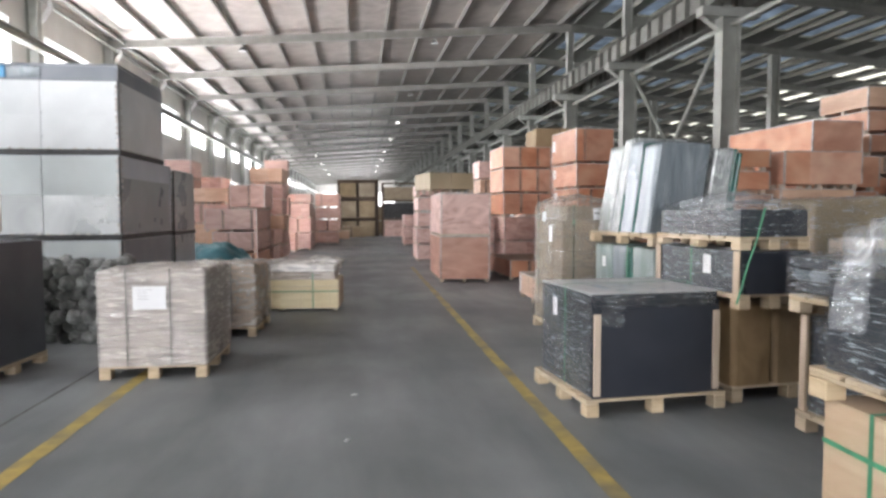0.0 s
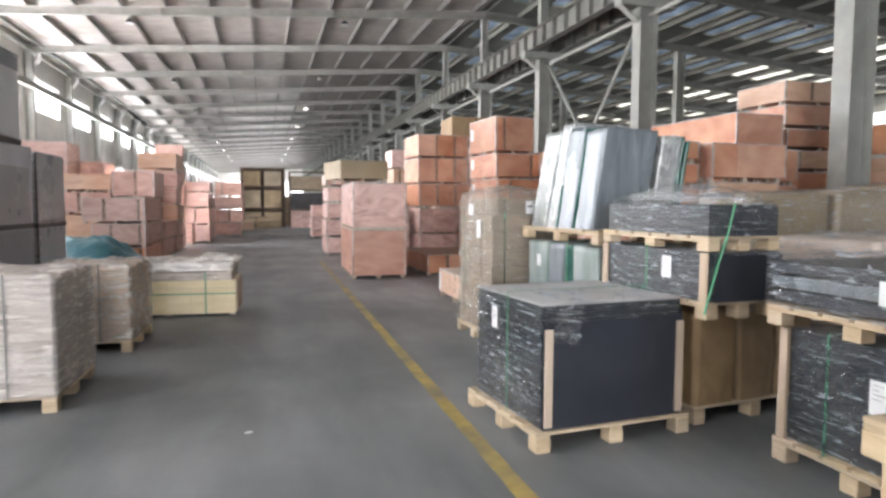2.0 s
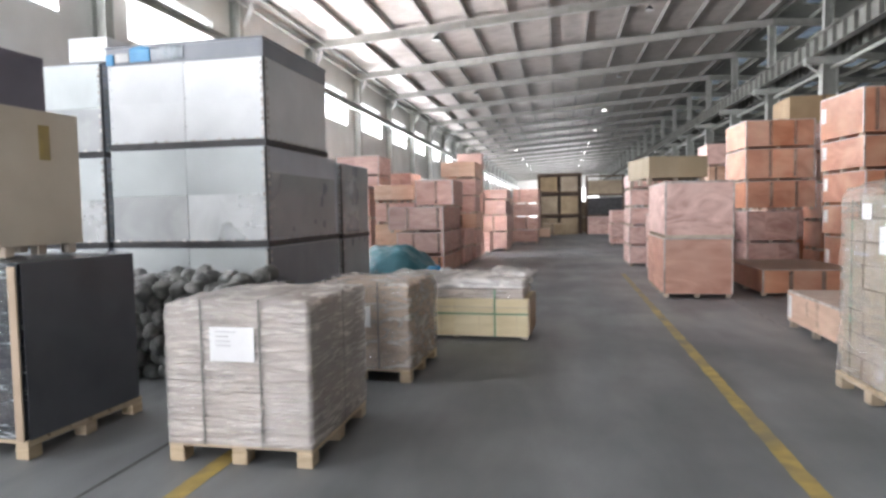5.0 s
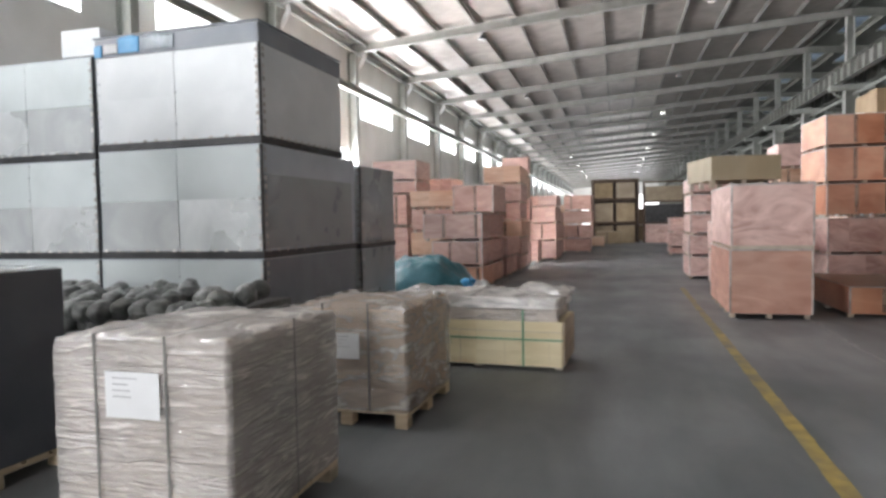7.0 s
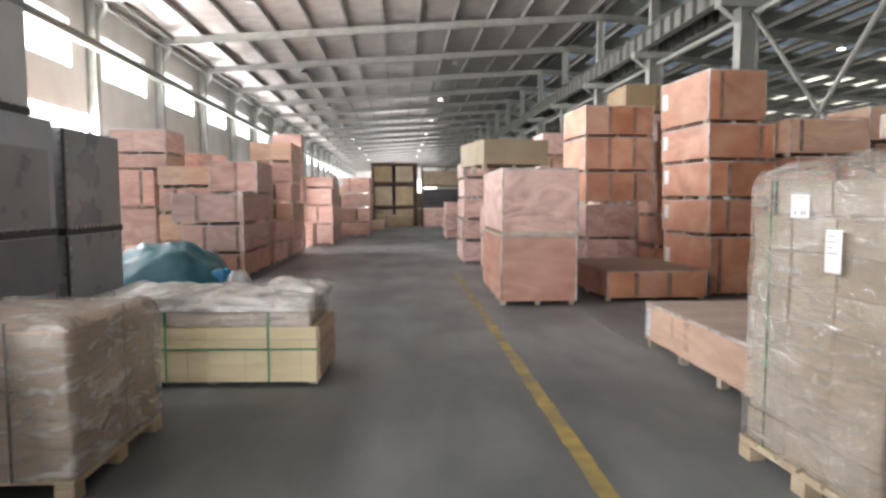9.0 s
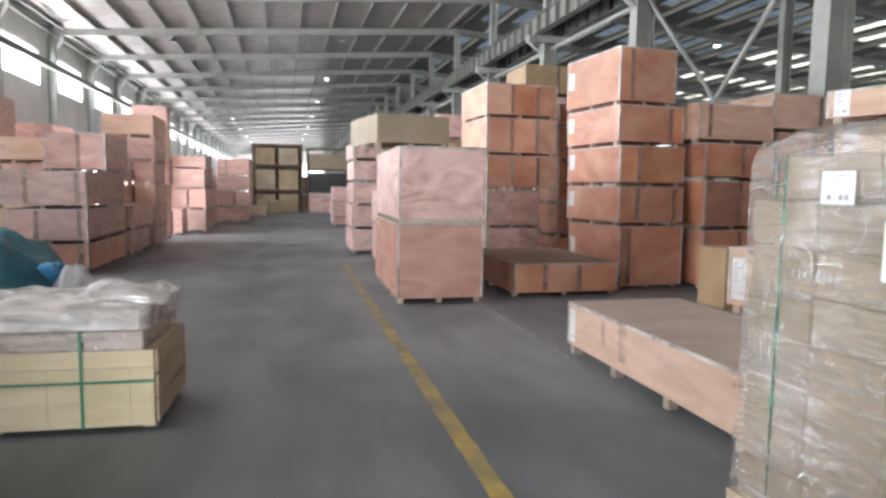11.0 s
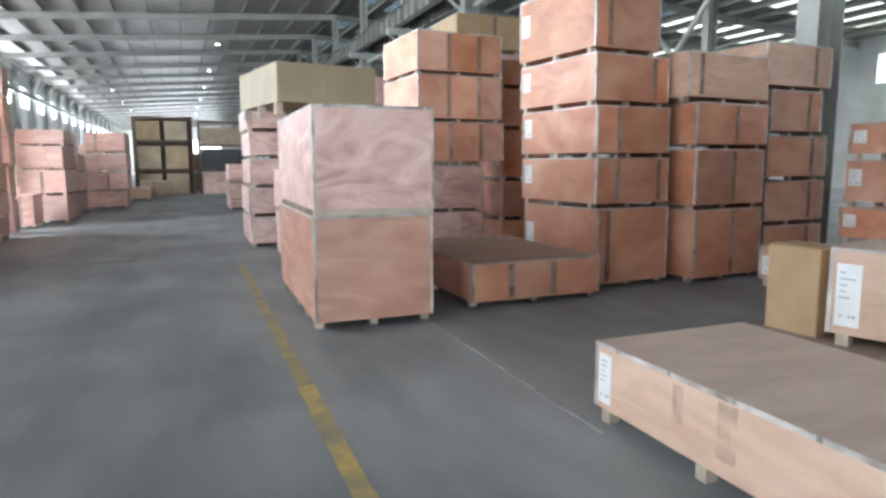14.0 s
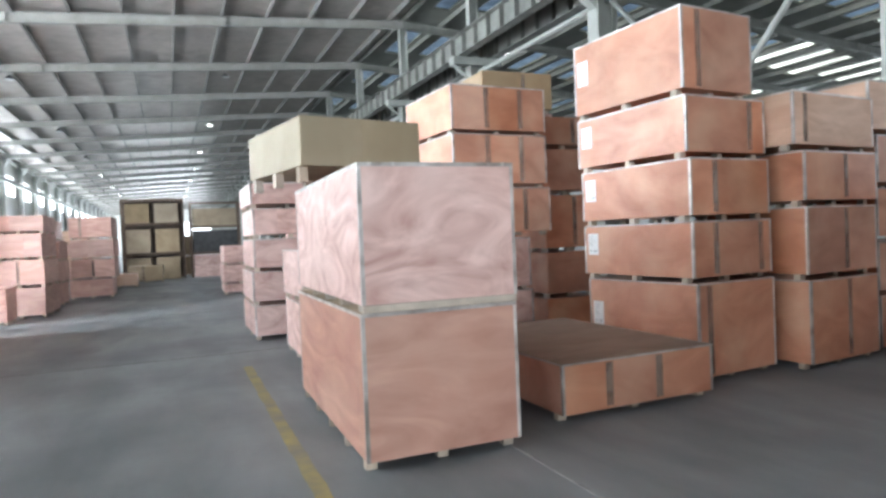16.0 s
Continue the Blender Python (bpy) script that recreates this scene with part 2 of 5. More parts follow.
OLIVE = surface("wrapped_brown_paper", (0.25, 0.20, 0.135), (0.34, 0.28, 0.20), 0.5, size=2, bump=0.15, vary=0.1)
EDGE = surface("galvanised_edge", (0.24, 0.205, 0.18), (0.68, 0.65, 0.63), 0.38, metal=0.25, size=5, detail=8, bump=0.08, vary=0.25)
TAPE = surface("grey_band", (0.30, 0.22, 0.175), (0.45, 0.35, 0.295), 0.55, stretch=(1, 1, 0.35), size=6, bump=0.03, alpha=(0.15, 0.75), vary=0.2)
PALLET = surface("pallet_wood", (0.45, 0.35, 0.23), (0.62, 0.51, 0.365), 0.7, stretch=(1, 1, 5), size=4, warp=0.6, bump=0.12, stain=(0.36, 0.28, 0.19), vary=0.14)
POST = surface("pale_edge_board", (0.42, 0.33, 0.245), (0.55, 0.445, 0.345), 0.65, stretch=(1, 1, 0.3), size=6, bump=0.08, stain=(0.36, 0.27, 0.19), vary=0.1)
OLIVEBOARD = surface("olive_brown_board", (0.275, 0.225, 0.145), (0.36, 0.30, 0.205), 0.65, size=2, bump=0.06, stain=(0.40, 0.34, 0.24), stain_amount=0.4, vary=0.05)
KRAFT = surface("creased_kraft_paper", (0.225, 0.15, 0.078), (0.35, 0.245, 0.14), 0.6, stretch=(1, 1, 0.6), size=4, detail=8, warp=1.2, bump=0.6, fine=14, stain=(0.17, 0.11, 0.06), stain_size=2.2, stain_amount=0.6, vary=0.1)
PINE = surface("knotty_pine", (0.43, 0.32, 0.215), (0.57, 0.45, 0.33), 0.6, stretch=(0.7, 0.7, 3.5), size=2.4, warp=1.0, bump=0.08, stain=(0.40, 0.27, 0.17), stain_size=1.6, stain_amount=0.6, vary=0.05)
SMEAR = surface("grey_smear", (0.25, 0.19, 0.155), (0.36, 0.28, 0.23), 0.7, size=9, bump=0.0, alpha=(0.0, 0.13), vary=0.05)
TANCARTON = surface("tan_carton", (0.41, 0.30, 0.225), (0.51, 0.385, 0.295), 0.7, stretch=(1, 1, 4), size=4, bump=0.08, stain=(0.36, 0.27, 0.2), vary=0.08)
FOOT = surface("skid_wood", (0.36, 0.31, 0.25), (0.54, 0.47, 0.39), 0.75, size=6, bump=0.1, vary=0.2)
DARK = surface("dark_sheet", (0.013, 0.019, 0.026), (0.028, 0.036, 0.046), 0.42, stretch=(0.5, 0.5, 30), size=3, bump=0.10, stain=(0.042, 0.05, 0.06), stain_amount=0.5, vary=0.1)
DARKTOP = surface("dusty_top_sheet", (0.44, 0.44, 0.445), (0.60, 0.60, 0.605), 0.4, size=3, bump=0.1, vary=0.05)
# White diffuse crease streaks are painted in for glints of the windows.
FILM = film("stretch_film", (0.74, 0.81, 0.88), (0.01, 0.8), (0.05, 0.26), 0.9, (2.0, 2.0, 24), 2.5, 0.10, (0.58, 0.66), 3.8, 0.06)
DARKFLAT = surface("matt_dark_board", (0.020, 0.024, 0.034), (0.034, 0.039, 0.051), 0.36, size=2, bump=0.05, stain=(0.05, 0.055, 0.068), stain_amount=0.5, vary=0.03, coat=0.25)
# Lighter than DARKFLAT: the side's sheen is put into the colour.
SHEENBOARD = surface("dark_board_with_sheen", (0.055, 0.06, 0.073), (0.085, 0.091, 0.107), 0.4, size=2, bump=0.08, stain=(0.12, 0.125, 0.14), stain_size=1.4, stain_amount=0.5, vary=0.03)
FILMBEIGE = film("beige_film", (0.74, 0.71, 0.67), (0.45, 0.9), (0.03, 0.2), 0.5, (2.0, 2.0, 5), 1.8, 0.2, (0.4, 0.65), 3.0, 0.05)
FILMMID = film("clear_film", (0.62, 0.57, 0.505), (0.14, 0.55), (0.03, 0.2), 0.7, (1.6, 1.6, 11), 2.2, 0.14, (0.50, 0.70), 3.4, 0.045)
FILMSOFT = film("soft_milky_film", (0.80, 0.765, 0.72), (0.22, 0.62), (0.04, 0.22), 0.7, (1.8, 1.8, 6), 2.0, 0.14, (0.46, 0.68), 3.4, 0.05)
KHAKI = surface("khaki_carton", (0.245, 0.19, 0.13), (0.32, 0.25, 0.18), 0.7, size=3, bump=0.06, stain=(0.21, 0.16, 0.11), vary=0.08)
FILMWHITE = film("bunched_film", (0.52, 0.54, 0.56), (0.06, 0.42), (0.03, 0.12), 0.6, (2.0, 2.0, 2.0), 2.0, 0.2, (0.40, 0.72), 3.0, 0.06)
FILMTHICK = film("milky_film", (0.92, 0.87, 0.83), (0.42, 0.80), (0.05, 0.34), 1.0, (1.6, 1.6, 14), 2.2, 0.12, (0.50, 0.70), 3.6, 0.06)
SILVER = surface("silver_film", (0.22, 0.24, 0.24), (0.60, 0.63, 0.63), 0.26, metal=0.3, stretch=(7, 7, 2.0), size=2.2, warp=1.4, bump=1.0, fine=9, vary=0.1)
STEELBLUE = surface("grey_blue_film", (0.12, 0.145, 0.165), (0.27, 0.305, 0.33), 0.26, metal=0.15, stretch=(5, 5, 0.7), size=1.6, warp=0.9, bump=0.6, fine=10, vary=0.1)
GREYFILM = surface("dull_grey_film", (0.20, 0.22, 0.215), (0.34, 0.365, 0.355), 0.3, metal=0.1, stretch=(4, 4, 1.0), size=2.0, warp=0.9, bump=0.7, fine=10, stain=(0.5, 0.52, 0.52), stain_size=2.5, stain_amount=0.4, vary=0.08)
GLASSEDGE = surface("green_glass_edge", (0.015, 0.07, 0.055), (0.04, 0.15, 0.12), 0.12, size=8, bump=0.05, vary=0.2)
GLASSPACK = surface("packed_glass", (0.18, 0.235, 0.225), (0.40, 0.46, 0.44), 0.15, size=2, stretch=(3, 3, 1), bump=0.3, vary=0.15)
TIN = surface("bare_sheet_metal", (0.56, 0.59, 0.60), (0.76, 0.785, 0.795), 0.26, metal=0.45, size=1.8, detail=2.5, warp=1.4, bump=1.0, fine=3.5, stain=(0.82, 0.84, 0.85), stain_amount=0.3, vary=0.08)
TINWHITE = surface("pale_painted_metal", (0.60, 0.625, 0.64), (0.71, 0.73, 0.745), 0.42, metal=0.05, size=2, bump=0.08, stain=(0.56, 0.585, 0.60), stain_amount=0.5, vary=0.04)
TINDARK = surface("darker_grey_sheet", (0.39, 0.43, 0.485), (0.51, 0.55, 0.605), 0.38, size=1.4, bump=0.05, stain=(0.49, 0.515, 0.545), stain_size=0.9, stain_amount=0.5, vary=0.06)
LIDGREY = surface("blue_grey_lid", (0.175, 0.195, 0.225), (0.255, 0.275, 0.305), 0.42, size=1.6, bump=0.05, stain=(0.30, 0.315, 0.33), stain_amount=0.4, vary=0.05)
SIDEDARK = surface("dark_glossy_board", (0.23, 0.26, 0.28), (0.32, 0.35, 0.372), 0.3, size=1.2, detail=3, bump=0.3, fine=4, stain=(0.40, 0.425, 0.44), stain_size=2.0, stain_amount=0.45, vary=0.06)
TINMATT = surface("matt_zinc_sheet", (0.48, 0.525, 0.53), (0.60, 0.645, 0.65), 0.42, metal=0.15, size=1.4, detail=4, bump=0.25, fine=4, stain=(0.66, 0.695, 0.70), stain_amount=0.4, vary=0.06)
BLACK = surface("black_frame", (0.02, 0.02, 0.022), (0.05, 0.05, 0.052), 0.5, size=5, vary=0.1)
PURPLE = surface("dark_cover", (0.16, 0.152, 0.19), (0.23, 0.22, 0.265), 0.55, size=2, bump=0.1)
GREEN = surface("green_strap", (0.04, 0.20, 0.105), (0.085, 0.30, 0.175), 0.35, size=10, bump=0.02, vary=0.1)
GREENHAZE = surface("green_strap_under_film", (0.03, 0.21, 0.12), (0.10, 0.33, 0.21), 0.4, stretch=(1, 1, 1), size=14, bump=0.02, alpha=(0.25, 0.85), vary=0.1)
GREYSTRAP = surface("grey_strap", (0.10, 0.10, 0.10), (0.19, 0.19, 0.18), 0.4, size=10, bump=0.02, vary=0.1)
PAPER = surface("white_paper", (0.72, 0.73, 0.74), (0.80, 0.81, 0.82), 0.6, size=5, bump=0.02, vary=0.04)
INK = surface("faded_ink", (0.28, 0.28, 0.29), (0.46, 0.46, 0.48), 0.7, bump=0)
TEAL = surface("teal_tarpaulin", (0.022, 0.105, 0.135), (0.055, 0.19, 0.23), 0.35, size=4, warp=0.8, bump=0.35, fine=10, stain=(0.10, 0.24, 0.27), stain_size=1.6, stain_amount=0.5, vary=0.05)
BLUE = surface("bright_blue_film", (0.03, 0.20, 0.42), (0.10, 0.35, 0.60), 0.3, size=5, bump=0.2)
SACK = surface("white_sack", (0.55, 0.56, 0.56), (0.70, 0.71, 0.71), 0.5, size=4, bump=0.3, fine=14)
ROLL = surface("wrapped_roll_end", (0.085, 0.09, 0.088), (0.25, 0.258, 0.25), 0.4, size=12, warp=0.8, bump=0.6, fine=40, vary=0.35)
RACK = surface("brown_rack_steel", (0.06, 0.035, 0.02), (0.11, 0.07, 0.045), 0.5, size=5, vary=0.1)
BOXBROWN = surface("brown_rack_box", (0.22, 0.165, 0.105), (0.32, 0.25, 0.165), 0.65, size=2, bump=0.06, vary=0.25)
def translucent(name, tint):
    """A weathered clear sheet that lets part of the daylight through."""
    m = bpy.data.materials.new(name)
    m.use_nodes = True
    n, l = m.node_tree.nodes, m.node_tree.links
    n.remove(n["Principled BSDF"])
    clear = n.new("ShaderNodeBsdfTransparent")
    tc, dirt, ramp = n.new("ShaderNodeTexCoord"), n.new("ShaderNodeTexNoise"), n.new("ShaderNodeValToRGB")
    dirt.inputs["Scale"].default_value, dirt.inputs["Detail"].default_value = 0.9, 5.0
    l.new(tc.outputs["Object"], dirt.inputs["Vector"])
    ramp.color_ramp.elements[0].position, ramp.color_ramp.elements[1].position = 0.3, 0.7
    ramp.color_ramp.elements[0].color, ramp.color_ramp.elements[1].color = rgb([c * 0.6 for c in tint]), rgb(tint)
    l.new(dirt.outputs[0], ramp.inputs[0])
    l.new(ramp.outputs[0], clear.inputs[0])
    l.new(clear.outputs[0], n["Material Output"].inputs["Surface"])
    return m


ROOFLIGHT = translucent("weathered_rooflight", (0.92, 0.95, 0.90))
SKYGLOW = glowing("overcast_glow", (0.95, 0.98, 1.0), 1.1)
LAMPGLOW = glowing("lamp_glow", (1.0, 0.98, 0.94), 6.0)
PANE = surface("window_pane", (0.75, 0.8, 0.8), (0.85, 0.9, 0.9), 0.08, bump=0, alpha=(0.06, 0.12), vary=0)


# ---------------------------------------------------------------- helpers of this scene
def add_box(bm, x0, x1, y0, y1, z0, z1, bevel=0.0):
    vs = [bm.verts.new((x, y, z)) for x in (x0, x1) for y in (y0, y1) for z in (z0, z1)]
    q = ((0, 1, 3, 2), (4, 6, 7, 5), (0, 4, 5, 1), (2, 3, 7, 6), (0, 2, 6, 4), (1, 5, 7, 3))
    fs = [bm.faces.new([vs[i] for i in f]) for f in q]
    if bevel:
        es = list({e for f in fs for e in f.edges})
        bmesh.ops.bevel(bm, geom=es, offset=bevel, segments=1, affect='EDGES')
    return bm


def box(x0, x1, y0, y1, z0, z1, bevel=0.0):
    return add_box(bmesh.new(), min(x0, x1), max(x0, x1), min(y0, y1), max(y0, y1), min(z0, z1), max(z0, z1), bevel)


def to_mesh(name, bm, material, smooth=False):
    me = bpy.data.meshes.new(name)
    bm.normal_update()
    bm.to_mesh(me)
    bm.free()
    me.materials.append(material)
    if smooth:
        me.polygons.foreach_set("use_smooth", [True] * len(me.polygons))
    return me


def part(name, bm, material, parent, label="", m=None, smooth=False):
    me = bm if isinstance(bm, bpy.types.Mesh) else to_mesh(name, bm, material, smooth)
    ob = new(name, me)
    ob.parent = parent
    if m is not None:
        ob.matrix_basis = m
    if label:
        tagged(ob, label)
    return ob


def thing(name, m, label, category, group=""):
    ob = new(name)
    ob.empty_display_size = 0.1
    ob.matrix_basis = m
    return tagged(ob, label, category, group)


def structure(name, bm, material, label="", m=HALL, smooth=False):
    ob = new(name, to_mesh(name, bm, material, smooth))
    ob.matrix_basis = m
    return tagged(ob, label, "", "", "structure")


def cylinder(r, z0, z1, n=12, r2=None):
    bm = bmesh.new()
    bmesh.ops.create_cone(bm, cap_ends=True, segments=n, radius1=r, radius2=r if r2 is None else r2, depth=z1 - z0,
                          matrix=Matrix.Translation((0, 0, (z0 + z1) / 2)))
    return bm


def tube(points, r, n=8):
    """A bent round bar through the points."""
    bm = bmesh.new()
    rings = []
    pts = [Vector(p) for p in points]
    for i, p in enumerate(pts):
        d = (pts[min(i + 1, len(pts) - 1)] - pts[max(i - 1, 0)]).normalized()
        a = (Vector((0, 1, 0)) - d * d.y).normalized() if abs(d.y) < 0.9 else Vector((1, 0, 0))
        b = d.cross(a)
        rings.append([bm.verts.new(p + r * (math.cos(t) * a + math.sin(t) * b)) for t in [2 * math.pi * k / n for k in range(n)]])
    for u, v in zip(rings, rings[1:]):
        for k in range(n):
            bm.faces.new((u[k], u[(k + 1) % n], v[(k + 1) % n], v[k]))
    bm.faces.new(rings[0])
    bm.faces.new(rings[-1])
    bmesh.ops.recalc_face_normals(bm, faces=bm.faces)
    return bm


def shell(w, d, h, amp=0.008, seed=0.0, rounding=0.035, step=0.035, sag=0.015, freq=(3.0, 22.0), bulge=0.0, z0=0.0, lean=(0.0, 0.0), shoulder=0.0):
    """A wrinkled wrapping round a block that starts at the corner (0, 0, z0): sides and a slightly slack top."""
    bm = bmesh.new()
    loop = []
    r = rounding

    def side(ax, ay, bx, by, nx, ny):
        length = math.hypot(bx - ax, by - ay)
        k = max(3, int(length / step))
        near = min(0.006 / length, 0.3 / k)
        for f in [0.0, near] + [i / k for i in range(1, k)] + [1 - near, 1.0]:
            loop.append((ax + (bx - ax) * f, ay + (by - ay) * f, nx, ny))
    side(r, 0, w - r, 0, 0, -1)
    side(w, r, w, d - r, 1, 0)
    side(w - r, d, r, d, 0, 1)
    side(0, d - r, 0, r, -1, 0)
    n = len(loop)
    rows = max(6, int(h / step))
    rings = []
    for j in range(rows + 1):
        f = j / rows
        z = z0 + h * f
        ring = []
        for x, y, nx, ny in loop:
            q = noise.noise((x * freq[0] + seed, y * freq[0] + seed * 1.7, z * freq[1])) + 0.5 * noise.noise((x * 9 + seed, y * 9, z * freq[1] * 2.3))
            o = amp * q + bulge * math.sin(math.pi * f) + (0.006 if amp else 0.0)
            u = max(0.0, (f - 1) * h / shoulder + 1) if shoulder else 0.0
            o -= shoulder * (1 - math.sqrt(max(0.0, 1 - u * u))) * (0.6 + 0.5 * noise.noise((x * 3, y * 3, seed)))
            ring.append(bm.verts.new((x + nx * o + lean[0] * f, y + ny * o + lean[1] * f, z)))
        rings.append(ring)
    for s in (0.97 if not shoulder else 0.85, 0.78, 0.6, 0.4, 0.15):
        ring = []
        for x, y, nx, ny in loop:
            px, py = w / 2 + (x - w / 2) * s, d / 2 + (y - d / 2) * s
            z = z0 + h + 0.004 + sag * noise.noise((px * 5 + seed, py * 5, seed)) + (0.006 if s < 0.96 else 0.0) + sag * 0.6 * (1 - s)
            ring.append(bm.verts.new((px + lean[0], py + lean[1], z)))
        rings.append(ring)
    for u, v in zip(rings, rings[1:]):
        for k in range(n):
            bm.faces.new((u[k], u[(k + 1) % n], v[(k + 1) % n], v[k]))
    bm.faces.new(rings[-1])
    return bm


def sheet_label(parent, m, w=0.3, h=0.21, lines=4, icons=True):
    """A paper sheet in the local x-z plane, facing -y, with bars of print."""
    lab = part("label", box(0, w, -0.0015, 0, 0, h), PAPER, parent, "white printed paper label", m)
    rnd = random.Random(int(w * 1000 + h * 77 + lines))
    for i in range(lines):
        z = h * (0.86 - 0.4 * i / max(1, lines - 1))
        part("print", box(w * 0.14, w * (0.35 + 0.45 * rnd.random()), -0.0032, -0.0016, z - h * 0.011, z + h * 0.011), INK, lab)
    for f in (0.2, 0.55, 0.72) if icons else ():
        part("print", box(w * f, w * (f + 0.11), -0.0032, -0.0016, h * 0.14, h * 0.14 + w * 0.13), INK, lab)
    return lab


def on_left(y, z):
    """Places a sheet on a side that faces -x, its foot corner at (0, y, z)."""
    return pose(0, y, z, 0, 0, -90)


# ---------------------------------------------------------------- hall
def frame_z(x):
    return 7.72 + SLOPE * (x - WEST) if x <= RIDGE else 7.72 + SLOPE * (RIDGE - WEST) - SLOPE * (x - RIDGE)


ground = box(WEST - 60, EAST + 60, SOUTH - 60, NORTH + 60, -0.3, -0.02)
structure("ground", ground, JOINT, "bare ground round the hall")
structure("floor", box(WEST - 0.2, EAST + 0.2, SOUTH, NORTH, -0.2, 0.0), CONCRETE, "grey worn concrete floor with tyre marks")
for x, mtl, y0, y1 in ((-2.52, JOINT, SOUTH, NORTH), (2.745, JOINT_PALE, 10.75, 13.6)):
    structure("floor_joint", box(x - 0.011, x + 0.011, y0, y1, 0.0, 0.003), mtl, "straight joint in the concrete floor", pose(0, 0, 0))
for y in (-4.6, 1.2, 18.6, 24.4, 30.2, 36.0):
    structure("floor_joint", box(WEST, EAST, y - 0.008, y + 0.008, 0.0, 0.002), JOINT, "straight joint in the concrete floor", pose(0, 0, 0))


def painted_line(x0, x1, y0, y1):
    rnd = random.Random(int(x0 * 100))
    bm = bmesh.new()
    along = (y1 - y0) > (x1 - x0)
    k = int(max(y1 - y0, x1 - x0) / 0.12)
    prev = None
    for i in range(k + 1):
        f = i / k
        ja, jb = rnd.uniform(-0.006, 0.006), rnd.uniform(-0.006, 0.006)
        if along:
            a, b = (x0 + ja, y0 + (y1 - y0) * f, 0.004), (x1 + jb, y0 + (y1 - y0) * f, 0.004)
        else:
            a, b = (x0 + (x1 - x0) * f, y1 + ja, 0.004), (x0 + (x1 - x0) * f, y0 + jb, 0.004)
        cur = (bm.verts.new(a), bm.verts.new(b))
        if prev:
            bm.faces.new((prev[0], prev[1], cur[1], cur[0]))
        prev = cur
    bmesh.ops.recalc_face_normals(bm, faces=bm.faces)
    return bm


structure("floor_marking", painted_line(1.33, 1.44, -11.5, 12.1), YELLOW, "worn yellow painted aisle line", pose(0, 0, 0))
structure("floor_marking", painted_line(1.335, 1.435, 12.1, 17.5), FADED, "almost worn away yellow aisle line", pose(0, 0, 0))
structure("floor_marking", painted_line(-2.05, -1.93, -11.5, 8.8), YELLOW, "worn yellow painted aisle line", pose(0, 0, 0))


# walls
HALF = 1.9                             # half a strip window


def side_wall(name, x0, x1, openings, drop=0.0):
    bm = bmesh.new()
    low, high = WIN_Z0 - drop, WIN_Z1 - drop
    if x1 == WEST:
        add_box(bm, x0, x1, SOUTH, DOOR_Y - DOOR_W / 2, 0, low)
        add_box(bm, x0, x1, DOOR_Y + DOOR_W / 2, NORTH, 0, low)
        add_box(bm, x0, x1, DOOR_Y - DOOR_W / 2, DOOR_Y + DOOR_W / 2, DOOR_H, low)
    else:
        add_box(bm, x0, x1, SOUTH, NORTH, 0, low)
    add_box(bm, x0, x1, SOUTH, NORTH, high, 8.4)
    ys = [SOUTH] + [v for y in openings for v in (y - HALF, y + HALF)] + [NORTH]
    for a, b in zip(ys[::2], ys[1::2]):
        add_box(bm, x0, x1, a, b, low, high)
    return structure(name, bm, WALL if x1 == WEST else WALLSHADE, "pale grey sheet-metal hall wall" if x1 == WEST else "sheet-metal hall wall coloured as in shade")


side_wall("wall_west", WEST - 0.2, WEST, WEST_BAYS)
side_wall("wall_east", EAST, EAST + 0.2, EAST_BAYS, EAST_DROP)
sb = bmesh.new()
for a, b, c, d in ((WEST - 0.2, -6, 0, 9.6), (-6, 0, 5.0, 9.6), (0, EAST + 0.2, 0, 9.6)):
    add_box(sb, a, b, SOUTH - 0.2, SOUTH, c, d)
structure("wall_south", sb, WALL, "pale grey end wall with an open gate")
for x, sgn in ((WEST - 1.6, 1), (EAST + 1.6, -1)):
    structure("backdrop", box(x - 0.05, x + 0.05, SOUTH, NORTH, -0.01, 12.0), SKYGLOW, "bright overcast sky outside the windows")
structure("backdrop", box(-12, 20, NORTH + 2.5, NORTH + 2.6, -0.01, 9), SKYGLOW, "bright daylight outside the open gate")
nb = bmesh.new()
for a, b, c, d in ((WEST - 0.2, -7.5, 0, 9.6), (-7.5, 14, 6.2, 9.6), (14, EAST + 0.2, 0, 9.6)):
    add_box(nb, a, b, NORTH, NORTH + 0.2, c, d)
structure("wall_north", nb, WALL, "pale grey end wall with an open gate")


def make_window(i, x, y, drop=0.0):
    root = structure("window_%d" % i, box(-0.05, 0.05, -HALF, HALF, 0, 0.05), FRAME, "horizontal strip window with a grey frame", HALL @ pose(x, y, WIN_Z0 - drop))
    hgt = WIN_Z1 - WIN_Z0
    part("window_frame", box(-0.05, 0.05, -HALF, HALF, hgt - 0.05, hgt), FRAME, root)
    for yy in (-HALF + 0.025, HALF - 0.025):
        part("mullion", box(-0.04, 0.04, yy - 0.025, yy + 0.025, 0.05, hgt - 0.05), FRAME, root)
    for k in range(3):
        w = (2 * HALF - 0.1) / 3
        p = part("pane", box(-0.004, 0.004, -HALF + 0.05 + w * k, -HALF + 0.05 + w * (k + 1) - 0.006, 0.05, hgt - 0.05), PANE, root)
        p.visible_shadow = False


for i, y in enumerate(WEST_BAYS):
    make_window(i + 1, WEST - 0.04, y)
for i, y in enumerate(EAST_BAYS):
    make_window(i + 101, EAST + 0.04, y, EAST_DROP)

# roof: sheets with ribs, the east slope with open daylight slots
def roof_z(x):
    return frame_z(x) + 0.50


rb = bmesh.new()


